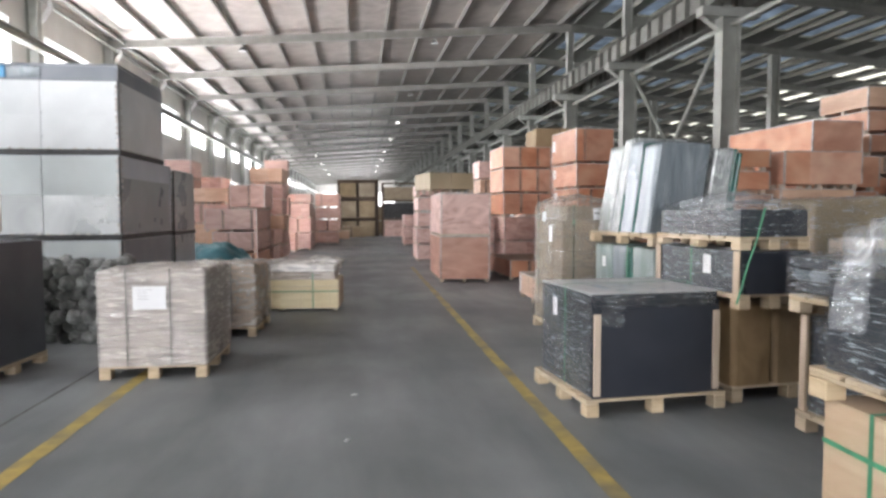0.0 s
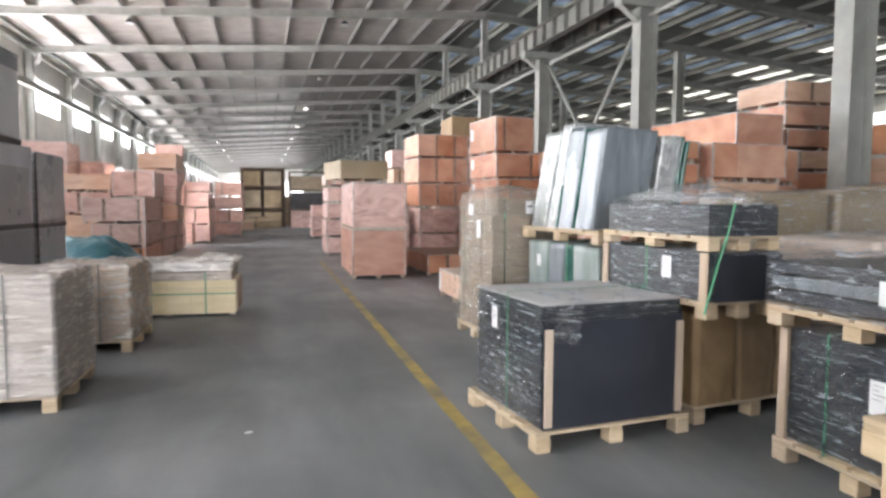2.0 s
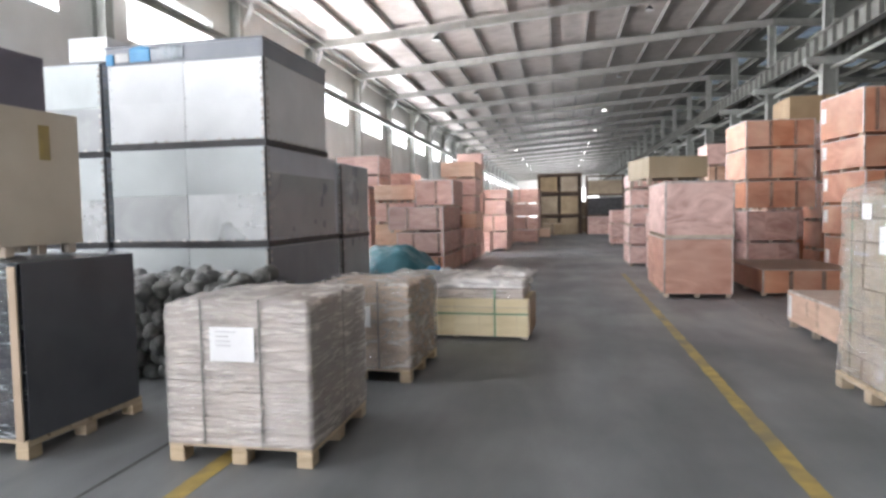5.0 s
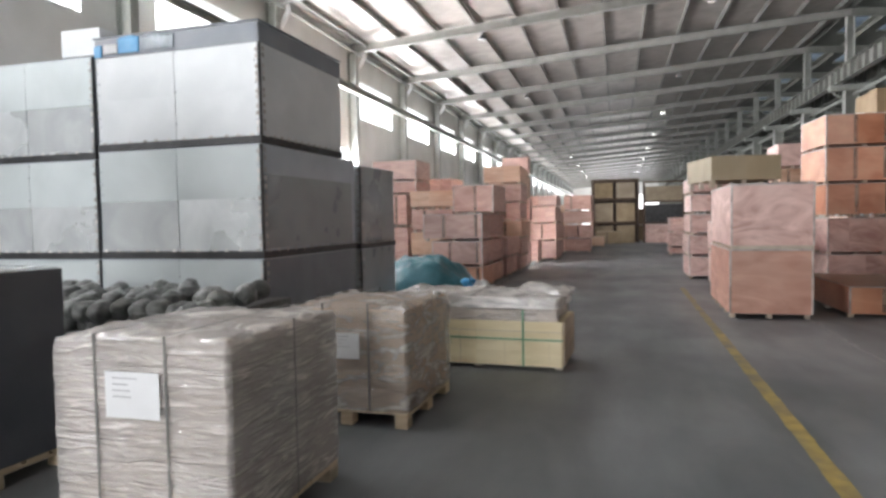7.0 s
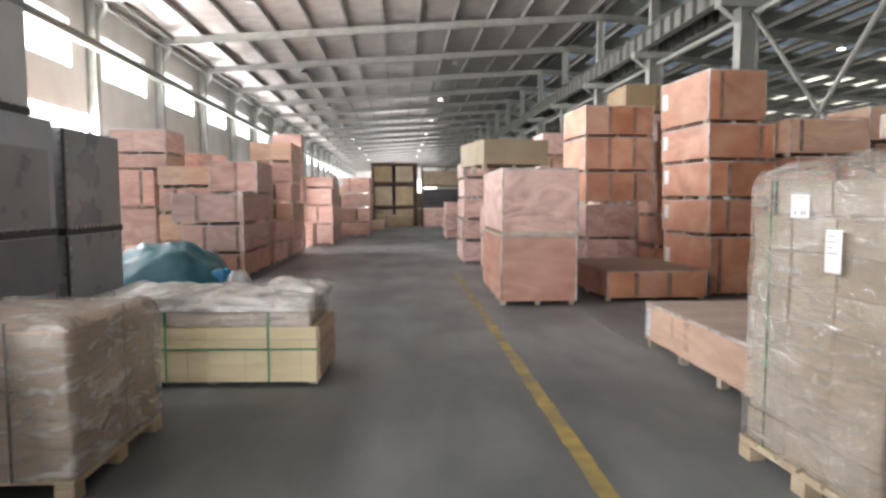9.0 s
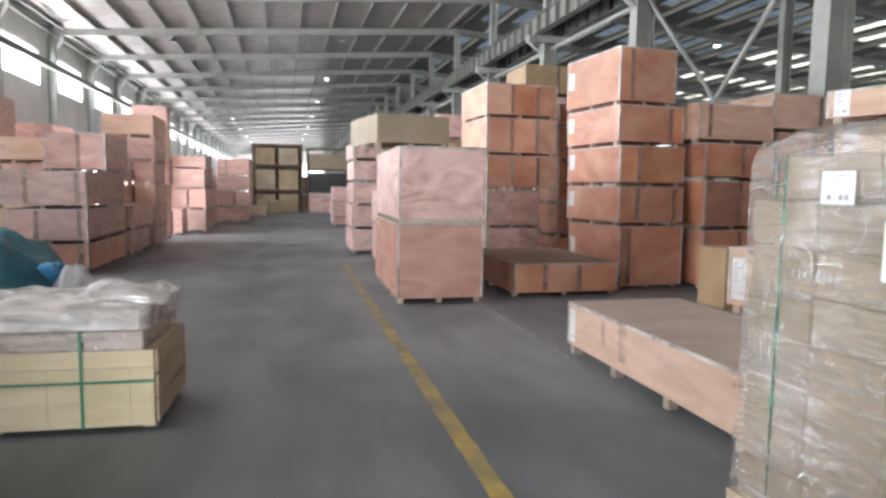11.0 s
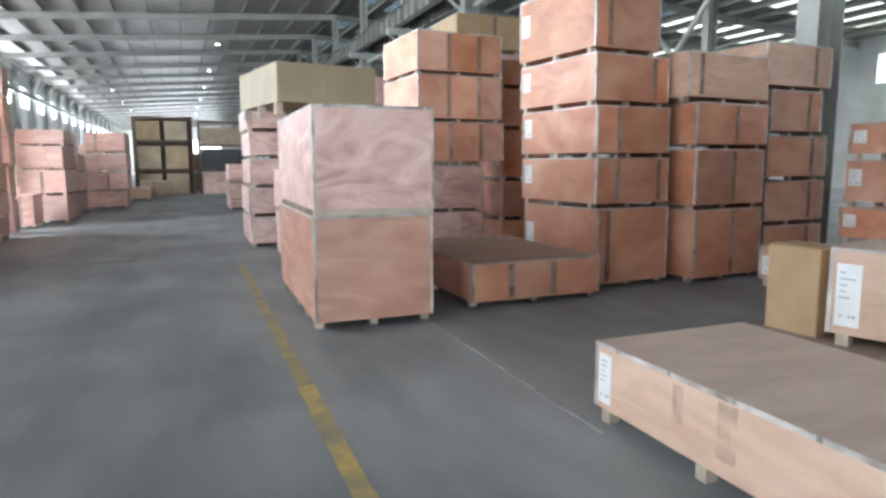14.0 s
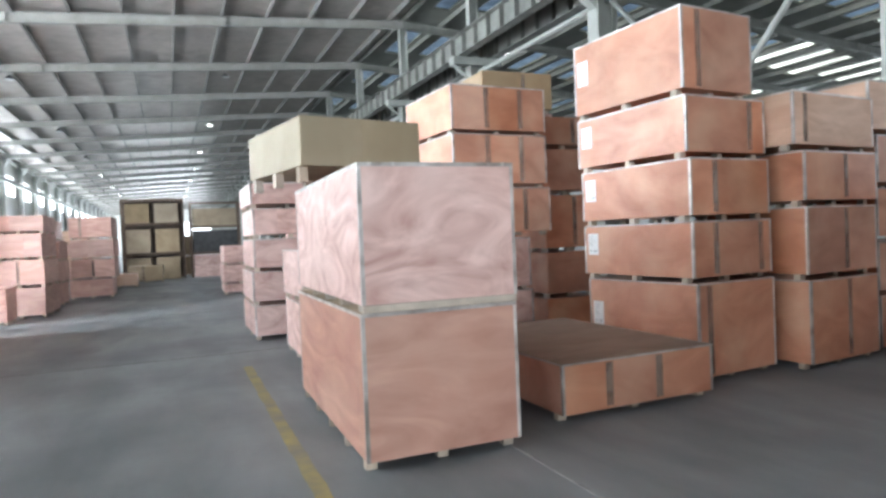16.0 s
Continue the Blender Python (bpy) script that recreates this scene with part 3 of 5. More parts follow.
def roof_piece(bm, x0, x1, y0, y1, t=0.08):
    vs = []
    for x in (x0, x1):
        for y in (y0, y1):
            for dz in (0, t):
                vs.append(bm.verts.new((x, y, roof_z(x) + dz)))
    for f in ((0, 1, 3, 2), (4, 6, 7, 5), (0, 4, 5, 1), (2, 3, 7, 6), (0, 2, 6, 4), (1, 5, 7, 3)):
        bm.faces.new([vs[i] for i in f])


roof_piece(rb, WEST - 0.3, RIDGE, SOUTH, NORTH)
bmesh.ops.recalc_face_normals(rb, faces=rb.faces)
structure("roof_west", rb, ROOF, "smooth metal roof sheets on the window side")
# the east slope: between the purlins every bay has a translucent rooflight
eb, lb = bmesh.new(), bmesh.new()
PITCH, LIGHT_W, LIGHT_L = 1.45, 0.62, 3.0
for i in range(18):
    x = RIDGE + PITCH * i
    x1 = min(x + PITCH, EAST + 0.3)
    xa, xb = x + 0.72, x + 0.72 + LIGHT_W
    roof_piece(eb, x, min(xa, x1), SOUTH, NORTH)
    if xb >= x1:
        continue
    roof_piece(eb, xb, x1, SOUTH, NORTH)
    y = SOUTH
    for k in range(-4, 23):
        a = ROW0 + BAY * (k + 0.5) - LIGHT_L / 2 + 0.25 * math.sin(i * 2.1 + k)
        if a > y:
            roof_piece(eb, xa, xb, y, a)
            roof_piece(lb, xa, xb, a, a + LIGHT_L, 0.01)
            y = a + LIGHT_L
    roof_piece(eb, xa, xb, y, NORTH)
for bm in (eb, lb):
    bmesh.ops.recalc_face_normals(bm, faces=bm.faces)
structure("roof_east", eb, ROOFSHADE, "metal roof coloured as in shade, with rows of rooflights")
structure("rooflights", lb, ROOFLIGHT, "rows of weathered translucent rooflight sheets")


def purlin(x, deep=0.2):
    z = frame_z(x) + 0.51 - deep
    bm = bmesh.new()
    add_box(bm, x - 0.012, x + 0.012, SOUTH, NORTH, z - 0.02, z + deep - 0.02)
    add_box(bm, x - 0.012, x + 0.045, SOUTH, NORTH, z - 0.026, z - 0.02)
    return bm


for k in range(13):
    structure("purlin", purlin(WEST + 0.5 + 1.45 * k), PURLIN, "galvanised roof purlin")
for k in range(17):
    structure("purlin", purlin(RIDGE + 0.06 + 1.45 * k, 0.17), STEELSHADE, "galvanised roof purlin")


def rafter(y, xa, xb):
    bm = bmesh.new()
    for z0, z1, hw in ((0, 0.018, 0.09), (0.018, 0.282, 0.008), (0.282, 0.30, 0.09)):
        vs = []
        for x in (xa, xb):
            for dy in (-hw, hw):
                for z in (z0, z1):
                    vs.append(bm.verts.new((x, y + dy, frame_z(x) + z)))
        for f in ((0, 1, 3, 2), (4, 6, 7, 5), (0, 4, 5, 1), (2, 3, 7, 6), (0, 2, 6, 4), (1, 5, 7, 3)):
            bm.faces.new([vs[i] for i in f])
    for f in (0.33, 0.66):
        x = xa + (xb - xa) * f
        add_box(bm, x - 0.012, x + 0.012, y - 0.11, y + 0.11, frame_z(x) - 0.03, frame_z(x) + 0.30)
    bmesh.ops.recalc_face_normals(bm, faces=bm.faces)
    return bm


def h_section(x, y, hx, hy, z0, z1, t=0.016):
    bm = bmesh.new()
    add_box(bm, x - hx, x - hx + t, y - hy, y + hy, z0, z1)
    add_box(bm, x + hx - t, x + hx, y - hy, y + hy, z0, z1)
    add_box(bm, x - hx + t, x + hx - t, y - t / 2, y + t / 2, z0, z1)
    return bm


for k in range(-4, 24):
    y = ROW0 + BAY * k
    structure("rafter", rafter(y, WEST + 0.1, RIDGE), RAFTER, "grey painted steel roof rafter")
    structure("rafter", rafter(y, RIDGE, EAST - 0.1), STEELSHADE, "grey painted steel roof rafter")
    structure("wall_column", h_section(WEST + 0.17, y, 0.16, 0.12, 0, 7.8), STEEL, "grey painted steel wall column")
    structure("downpipe", tube([(WEST + 0.12, y + 0.35, 8.2), (WEST + 0.2, y + 0.35, 8.0), (WEST + 0.5, y + 0.3, 7.82), (WEST + 0.52, y + 0.3, 7.6), (WEST + 0.3, y + 0.3, 7.3), (WEST + 0.14, y + 0.3, 7.1),
                                (WEST + 0.12, y + 0.3, 6.8), (WEST + 0.12, y + 0.3, 0.1)], 0.085, 10), FRAME, "pale grey rainwater downpipe with a bent neck", smooth=True)
    col = h_section(RIDGE, y, 0.24, 0.17, 0, 6.2)
    add_box(col, RIDGE - 0.75, RIDGE + 0.75, y - 0.16, y + 0.16, 6.2, 6.42)
    vs = [col.verts.new(v) for v in ((RIDGE - 0.7, y - 0.1, 6.2), (RIDGE - 0.7, y + 0.1, 6.2), (RIDGE - 0.24, y + 0.1, 5.85), (RIDGE - 0.24, y - 0.1, 5.85))]
    col.faces.new(vs)
    structure("column", col, STEEL, "grey painted steel crane column with a bracket head")
    structure("column_post", h_section(RIDGE - 0.05, y, 0.14, 0.1, 6.42, frame_z(RIDGE) + 0.02), STEEL, "grey painted steel post above the crane beam")
    if k % 2 == 0:
        structure("far_column", h_section(18.2, y, 0.2, 0.15, 0, frame_z(18.2)), STEEL, "grey painted steel column of the far bay")


def runway(x, z0, z1, stiff):
    bm = bmesh.new()
    add_box(bm, x - 0.13, x + 0.13, SOUTH, NORTH, z0, z0 + 0.02)
    add_box(bm, x - 0.16, x + 0.16, SOUTH, NORTH, z1 - 0.02, z1)
    add_box(bm, x - 0.006, x + 0.006, SOUTH, NORTH, z0 + 0.02, z1 - 0.02)
    if stiff:
        k = 0
        while SOUTH + k * 0.72 < NORTH:
            y = SOUTH + k * 0.72
            add_box(bm, x - 0.125, x - 0.006, y - 0.008, y + 0.008, z0 + 0.02, z1 - 0.02)
            k += 1
    return bm


structure("crane_beam", runway(RIDGE - 0.5, 6.42, 7.0, True), STEELSHADE, "grey steel crane beam with stiffener plates")
structure("crane_beam", runway(RIDGE + 0.5, 6.42, 7.0, True), STEELSHADE, "grey steel crane beam with stiffener plates")
structure("wall_rail", runway(WEST + 0.56, 6.12, 6.34, False), STEEL, "long grey steel rail along the window wall")
structure("eaves_pipe", tube([(WEST + 0.35, SOUTH, 7.75), (WEST + 0.35, NORTH, 7.75)], 0.05), STEEL, "long pale pipe under the eaves")
structure("eaves_pipe", tube([(WEST + 0.75, SOUTH, 7.95), (WEST + 0.75, NORTH, 7.95)], 0.04), STEEL, "long pale pipe under the eaves")
# crossed braces between the first crane columns
ya, yb = ROW0, ROW0 + BAY
for a, b in (((RIDGE, ya + 0.1, 6.1), (RIDGE, yb - 0.3, 0.6)), ((RIDGE + 0.06, yb - 0.1, 6.1), (RIDGE + 0.06, ya + 0.3, 0.6))):
    structure("brace", tube([a, b], 0.05, 8), STEEL, "diagonal steel brace between crane columns", smooth=True)
structure("tie_pipe", tube([(RIDGE + 0.1, ROW0 - BAY, 6.05), (RIDGE + 0.1, NORTH, 6.05)], 0.06), STEEL, "long steel tie pipe under the crane beam")


def high_bay_lamp(x, y, lit):
    z = frame_z(x)
    root = thing("ceiling_lamp", HALL @ pose(x, y, z), "small round high-bay lamp %s under a rafter" % ("glowing white" if lit else "switched off"), "lamp", "high-bay lamps")
    part("hook", cylinder(0.012, -0.12, 0.0, 6), STEEL, root)
    part("housing", cylinder(0.16, -0.26, -0.12, 14, 0.07), BLACK if not lit else STEEL, root)
    part("lens", cylinder(0.15, -0.275, -0.261, 14), LAMPGLOW if lit else FRAME, root)


for k in range(-2, 17, 2):
    y = ROW0 + BAY * (k + 2)
    high_bay_lamp(-4.3, ROW0 + BAY * k, k > 8)
    if k < 15:
        high_bay_lamp(3.25, y, k > 3)
    if k < 8:
        high_bay_lamp(13.2, y - BAY, k >= 2)
        high_bay_lamp(19.6, y - BAY, k >= 2)


# ---------------------------------------------------------------- kinds of things
def pallet(m, w, d, h=0.14, boards=6, label="pale softwood pallet on the concrete floor"):
    root = thing("pallet", m, label, "pallet")
    bw = d / boards * 0.86
    rnd = random.Random(int(w * 100 + d * 10))
    deck = to_mesh("deck_board", box(0, w, 0, bw, h - 0.02, h, 0.003), PALLET)
    for i in range(boards):
        part("deck_board", deck, PALLET, root, "", pose(0, i * (d - bw) / (boards - 1), 0, 0, 0, rnd.uniform(-0.3, 0.3)))
    stringer = to_mesh("stringer", box(0, 0.095, 0.002, d - 0.002, h - 0.04, h - 0.021, 0.002), PALLET)
    blk = to_mesh("block", box(0, 0.1, 0, 0.11, 0, h - 0.041, 0.005), PALLET)
    for i in range(3):
        x = i * (w - 0.1) / 2
        part("stringer", stringer, PALLET, root, "", pose(x + 0.002, 0, 0))
        for j in range(3):
            part("block", blk, PALLET, root, "", pose(x, j * (d - 0.11) / 2, 0, 0, 0, rnd.uniform(-2, 2)))
    return root


def edge_strip(length, t=0.0025, w=0.021):
    """An angle strip along z with its corner at the origin, legs along +x and +y, lying just outside."""
    bm = bmesh.new()
    add_box(bm, -t, w, -t, 0, 0, length)
    add_box(bm, -t, 0, 0, w, 0, length)
    return bm


def crate(m, w, d, h, ply, label, foot=0.07, bands=(), top=None, strips=True, paper=None, clips=0, group="", name="wooden_crate", runners=3, rim=0.013):
    """A plywood crate: six panels, metal edge strips, skids. Its near left foot corner is the origin."""
    root = thing(name, m, label, "crate", group)
    t = 0.012
    cuts = sorted(bands) if bands else ([0.3 + 0.4 * math.modf(w * 37.7 + h * 11.3)[0]] if w > 0.95 and clips == 0 and ply is not SALMON else [])
    edges = [t] + [c * w for c in cuts] + [w - t]
    for a, b in zip(edges, edges[1:]):
        part("front_panel", box(a + 0.0008, b - 0.0008, 0, t, foot, h - t), ply, root)
    part("back_panel", box(t, w - t, d - t, d, foot, h - t), ply, root)
    for x in (0, w - t):
        part("side_panel", box(x, x + t, 0, d, foot, h - t), ply, root)
    part("top_panel", box(0, w, 0, d, h - t, h), top or ply, root)
    part("base_panel", box(t, w - t, t, d - t, foot, foot + t), ply, root)
    if foot > 0.02:
        for i in range(runners):
            y = 0.09 + i * (d - 0.21) / (runners - 1)
            for x in (0.012, w / 2 - 0.035, w - 0.087):
                part("skid_block", box(x, x + 0.075, y, y + 0.07, 0, foot - 0.001, 0.004), FOOT, root)
    if strips:
        up = h - foot
        for x, y, a in ((0, 0, 0), (w, 0, 90), (w, d, 180), (0, d, 270)):
            part("edge_strip", edge_strip(up), EDGE, root, "", pose(x, y, foot, 0, 0, a))
        for z in (h,):
            part("rim_strip", box(0, w, -0.0027, -0.0002, z - rim, z + 0.002), EDGE, root)
            part("rim_strip", box(-0.0027, -0.0002, 0, d, z - rim, z + 0.002), EDGE, root)
            part("rim_strip", box(w + 0.0002, w + 0.0027, 0, d, z - rim, z + 0.002), EDGE, root)
    for b in bands:
        part("band", box(b * w - 0.034, b * w + 0.034, -0.0022, -0.0002, foot + 0.023, h - 0.023), TAPE, root, "dull grey band")
    for i in range(clips):
        f = (i + 0.5) / clips
        part("clip", box(f * w - 0.012, f * w + 0.012, -0.006, -0.003, h - 0.022, h + 0.003, 0.001), EDGE, root)
        part("clip", box(-0.006, -0.003, f * d - 0.012, f * d + 0.012, h - 0.022, h + 0.003, 0.001), EDGE, root)
    if paper:
        y, z, pw, ph = paper
        sheet_label(root, on_left(y, z) @ pose(0, -0.0035, 0), pw, ph, 5)
    return root


def crate_pile(x, y, w, d, tops, ply, label, yaw=0.0, group="", jitter=0.03, bands=True, paper=False, foot=0.07, top=None, seed=1, strips=None):
    """Crates one on the other; tops are the heights at which they end."""
    rnd = random.Random(seed * 31 + int(abs(x * 100)))
    z = 0.0
    for i, t in enumerate(tops):
        b = [rnd.uniform(0.2, 0.8)] if bands and rnd.random() < 0.5 else []
        p = ply[i % len(ply)] if isinstance(ply, (list, tuple)) else ply
        dx, dy = rnd.uniform(-jitter, jitter), rnd.uniform(-jitter, jitter)
        crate(pose(x + dx, y + dy, z, 0, 0, yaw + rnd.uniform(-1.2, 1.2)), w + rnd.uniform(-jitter, jitter), d, t - z, p, label, foot, b,
              top=top, paper=(d - 0.06, (t - z) * 0.45, 0.16, (t - z) * 0.35) if paper else None, group=group, strips=(group not in ("pink stacks by the window wall", "far right stacks")) if strips is None else strips)
        z = t


def carton_block(root, w, d, h, nx, ny, nz, mtl, seed=3, gap=0.004, at=(0, 0, 0)):
    """Cartons in layers; only those on the outside are built."""
    rnd = random.Random(seed)
    cw, cd, ch = w / nx, d / ny, h / nz
    me = to_mesh("carton", box(gap, cw - gap, gap, cd - gap, 0.001, ch - gap, 0.006), mtl)
    for k in range(nz):
        for i in range(nx):
            for j in range(ny):
                if 0 < i < nx - 1 and 0 < j < ny - 1 and k < nz - 1:
                    continue
                part("carton", me, mtl, root, "", pose(at[0] + i * cw + rnd.uniform(-0.005, 0.005), at[1] + j * cd + rnd.uniform(-0.005, 0.005), at[2] + k * ch, 0, 0, rnd.uniform(-0.5, 0.5)))


def strap_round(root, axis, at, w, d, h, mtl, width=0.016, off=0.012, z0=0.0):
    """A strap up one side, over the top and down the other."""
    bm = bmesh.new()
    o, t = off, 0.0015
    if axis == "y":
        add_box(bm, at - width / 2, at + width / 2, -o - t, -o, z0, h + o)
        add_box(bm, at - width / 2, at + width / 2, d + o, d + o + t, z0, h + o)
        add_box(bm, at - width / 2, at + width / 2, -o - t, d + o + t, h + o, h + o + t)
    else:
        add_box(bm, -o - t, -o, at - width / 2, at + width / 2, z0, h + o)
        add_box(bm, w + o, w + o + t, at - width / 2, at + width / 2, z0, h + o)
        add_box(bm, -o - t, w + o + t, at - width / 2, at + width / 2, h + o, h + o + t)
    return part("strap", bm, mtl, root, "tight plastic strap")


# ---------------------------------------------------------------- beside the aisle, near end
# dark sheet pack on a pallet
DKM = pose(1.66, 4.21, 0, 0, 0, 5.5)
pallet(DKM, 1.16, 1.07, 0.13)
dk = thing("sheet_pack", DKM @ pose(0.06, 0.06, 0.13), "dark grey stack of sheets in clear stretch film on a pallet", "packed goods")
W_, D_, H_ = 1.04, 0.96, 0.77
sheets = 18
for i in range(sheets):
    z = i * H_ / sheets
    o = 0.004 * math.sin(i * 2.3)
    part("sheet_layer", box(o, W_ + o, -o, D_ - o, z, z + H_ / sheets - 0.0015), DARK, dk)
part("top_sheet", box(-0.008, W_ + 0.008, -0.008, D_ + 0.008, H_, H_ + 0.012, 0.003), DARKTOP, dk, "dusty grey top sheet")
part("film", shell(W_ + 0.016, D_ + 0.016, H_ + 0.012, 0.010, 2.1, sag=0.02, freq=(2.5, 26)), FILM, dk, "clear wrinkled stretch film", pose(-0.008, -0.008, 0.0), True)
part("front_board", box(-0.005, W_ + 0.005, -0.032, -0.028, 0.0, H_ - 0.10), DARKFLAT, dk, "matt dark board")
part("side_board", box(W_ + 0.026, W_ + 0.03, 0.0, D_, 0.0, H_ - 0.06), DARKFLAT, dk, "matt dark board")
for x, y in ((0.0, -0.048), (W_ - 0.05, -0.048)):
    part("corner_post", box(x, x + 0.055, y, y + 0.014, 0.02, H_ - 0.14, 0.002), POST, dk, "thin pine edge board")
strap_round(dk, "x", 0.42, W_, D_, H_ + 0.012, GREEN, 0.014, 0.026)
sheet_label(dk, on_left(0.66, 0.53) @ pose(0, -0.028, 0), 0.085, 0.15, 5, False)
part("film_flap", shell(0.16, 0.02, 0.2, 0.02, 4.0, step=0.02), FILM, dk, "loose torn flap of film", pose(0.05, -0.075, H_ - 0.22, 0, 8, 0), True)

# tall carton pack
TALL = pose(2.36, 7.08, 0, 0, 0, 2.5)
pallet(TALL, 1.02, 1.05, 0.13)
tall = thing("carton_pack", TALL @ pose(0.03, 0.03, 0.13), "tall stack of brown cartons in stretch film on a pallet", "packed goods")
carton_block(tall, 0.96, 0.99, 1.28, 2, 3, 7, KHAKI, 5)
carton_block(tall, 0.82, 0.85, 0.18, 2, 2, 1, KHAKI, 6, 0.004, (0.09, 0.07, 1.28))
part("film", shell(1.0, 1.03, 1.52, 0.026, 5.2, sag=0.09, rounding=0.02, freq=(3, 6), shoulder=0.13), FILMMID, tall, "hazy wrinkled stretch film", pose(-0.02, -0.02, 0.0), True)
strap_round(tall, "x", 0.8, 0.96, 0.99, 1.44, GREENHAZE, 0.016, 0.022)
strap_round(tall, "y", 0.14, 0.96, 0.99, 1.44, GREENHAZE, 0.016, 0.022)
sheet_label(tall, on_left(0.62, 1.27) @ pose(0, -0.034, 0), 0.14, 0.12, 3)
sheet_label(tall, on_left(0.36, 1.02) @ pose(0, -0.034, 0), 0.11, 0.2, 4, False)
front = part("label", box(0, 0.19, -0.0015, 0, 0, 0.135), PAPER, tall, "white paper label with black pen writing", pose(0.38, -0.036, 1.29, 0, -3, 0))
for a, b, z, h in ((0.075, 0.105, 0.108, 0.012), (0.12, 0.135, 0.105, 0.02), (0.14, 0.16, 0.105, 0.02), (0.02, 0.034, 0.065, 0.024), (0.04, 0.056, 0.065, 0.024), (0.062, 0.078, 0.065, 0.024), (0.115, 0.135, 0.067, 0.018), (0.14, 0.155, 0.067, 0.018), (0.158, 0.172, 0.067, 0.016), (0.11, 0.165, 0.03, 0.006)):
    part("print", box(a, b, -0.0032, -0.0016, z, z + h), BLACK, front)
for i in range(8):
    part("pen_mark", box(-0.0375, -0.036, 0.52 + i * 0.028, 0.526 + i * 0.028 + 0.006 * (i % 2), 0.985 + 0.004 * (i % 3), 1.02 - 0.005 * (i % 2)), INK, tall, "black pen stroke", pose(0, 0, 0))

# brown cartons with two wrapped slabs above
BR = pose(2.93, 4.42, 0, 0, 0, 7)
pallet(BR, 1.15, 1.05, 0.13)
br = thing("carton_pack", BR @ pose(0.01, 0.01, 0.13), "brown paper-wrapped cartons on a pallet in the shade", "packed goods")
for i in range(3):
    part("carton", shell(0.365, 1.0, 0.64, 0.012, 7.0 + i, step=0.04, rounding=0.03, freq=(3, 5)), KRAFT, br, "", pose(0.38 * i, 0, 0), True)
SL = pose(2.84, 4.22, 0.775, 0, 0, 4)
pallet(SL, 0.62, 1.18, 0.115, label="pale softwood pallet laid on brown cartons")
slab = thing("sheet_pack", SL @ pose(0.0, 0.0, 0.115), "low dark sheet pack in clear film between two pallets", "packed goods")
for i in range(6):
    part("sheet_layer", box(0.0, 0.6, 0.0, 1.16, i * 0.054, i * 0.054 + 0.0525), DARK, slab)
part("film", shell(0.61, 1.17, 0.326, 0.009, 9.3, freq=(3, 30)), FILM, slab, "clear wrinkled stretch film", pose(-0.005, -0.005, 0), True)
for x in (-0.022, ):
    part("corner_post", box(x, x + 0.014, -0.02, 0.05, 0.0, 0.325, 0.002), POST, slab, "thin pine edge board")
    part("corner_post", box(x, x + 0.014, 1.1, 1.17, 0.0, 0.325, 0.002), POST, slab, "thin pine edge board")
part("front_board", box(0.04, 0.60, -0.022, -0.018, 0.0, 0.31), DARKFLAT, slab, "matt dark board")
sheet_label(slab, on_left(0.42, 0.13) @ pose(0, -0.026, 0), 0.10, 0.15, 5, False)
strap_round(slab, "x", 0.6, 0.61, 1.17, 0.325, GREEN, 0.014, 0.02)
SU = pose(2.84, 4.22, 1.222, 0, 0, 4)
pallet(SU, 0.60, 1.2, 0.1, label="pale softwood pallet laid on a sheet pack")
su = thing("sheet_pack", SU @ pose(0.0, 0.0, 0.1), "low dark pack in loose crumpled clear film", "packed goods")
for i in range(4):
    part("sheet_layer", box(0.0, 0.56, 0.0, 1.12, i * 0.052, i * 0.052 + 0.05), DARK, su)
part("film", shell(0.58, 1.14, 0.235, 0.028, 12.3, sag=0.06, freq=(5, 24), bulge=0.01), FILM, su, "loose crumpled clear film", pose(-0.01, -0.01, 0.0), True)
part("loose_film", shell(0.46, 0.9, 0.06, 0.035, 14.0, sag=0.10, rounding=0.1, freq=(6, 8)), FILMWHITE, su, "loose crumpled film on top", pose(0.04, 0.1, 0.225), True)
part("front_board", box(0.02, 0.56, -0.012, -0.008, 0.0, 0.19), DARKFLAT, su, "matt dark board")
strap = tube([(0.18, -0.03, 0.22), (0.12, -0.035, 0.0), (0.05, -0.03, -0.2), (-0.04, -0.03, -0.5)], 0.008, 6)
part("strap", strap, GREEN, su, "slack green strap hanging down")

# glass packs
GLP = pose(2.78, 5.55, 0, 0, 0, 4)
pallet(GLP, 1.05, 1.4, 0.13)
glow_ = thing("glass_pack", GLP @ pose(0.04, 0.04, 0.13), "low upright packs of greenish glass in film on a pallet", "packed goods")
for i, (y0, y1, mtl) in enumerate(((0.0, 0.42, GLASSPACK), (0.44, 0.56, GLASSEDGE), (0.58, 0.86, STEELBLUE), (0.88, 1.3, GLASSPACK))):
    part("glass_slab", shell(0.96, y1 - y0, 1.02, 0.006, 20 + i, step=0.05, rounding=0.015, freq=(2, 5)), mtl, glow_, "", pose(0, y0, 0), True)
sheet_label(glow_, on_left(1.1, 0.78) @ pose(0, -0.012, 0), 0.08, 0.11, 3)
strap_round(glow_, "x", 0.5, 0.96, 1.3, 1.03, GREEN, 0.02, 0.02)
GLU = GLP @ pose(0, 0, 1.18)
pallet(GLU, 1.1, 1.42, 0.12, label="softwood pallet on top of glass packs")
glu = thing("glass_pack", GLU @ pose(0.06, 0.02, 0.12), "tall leaning glass sheets wrapped in silvery film on a pallet", "packed goods")
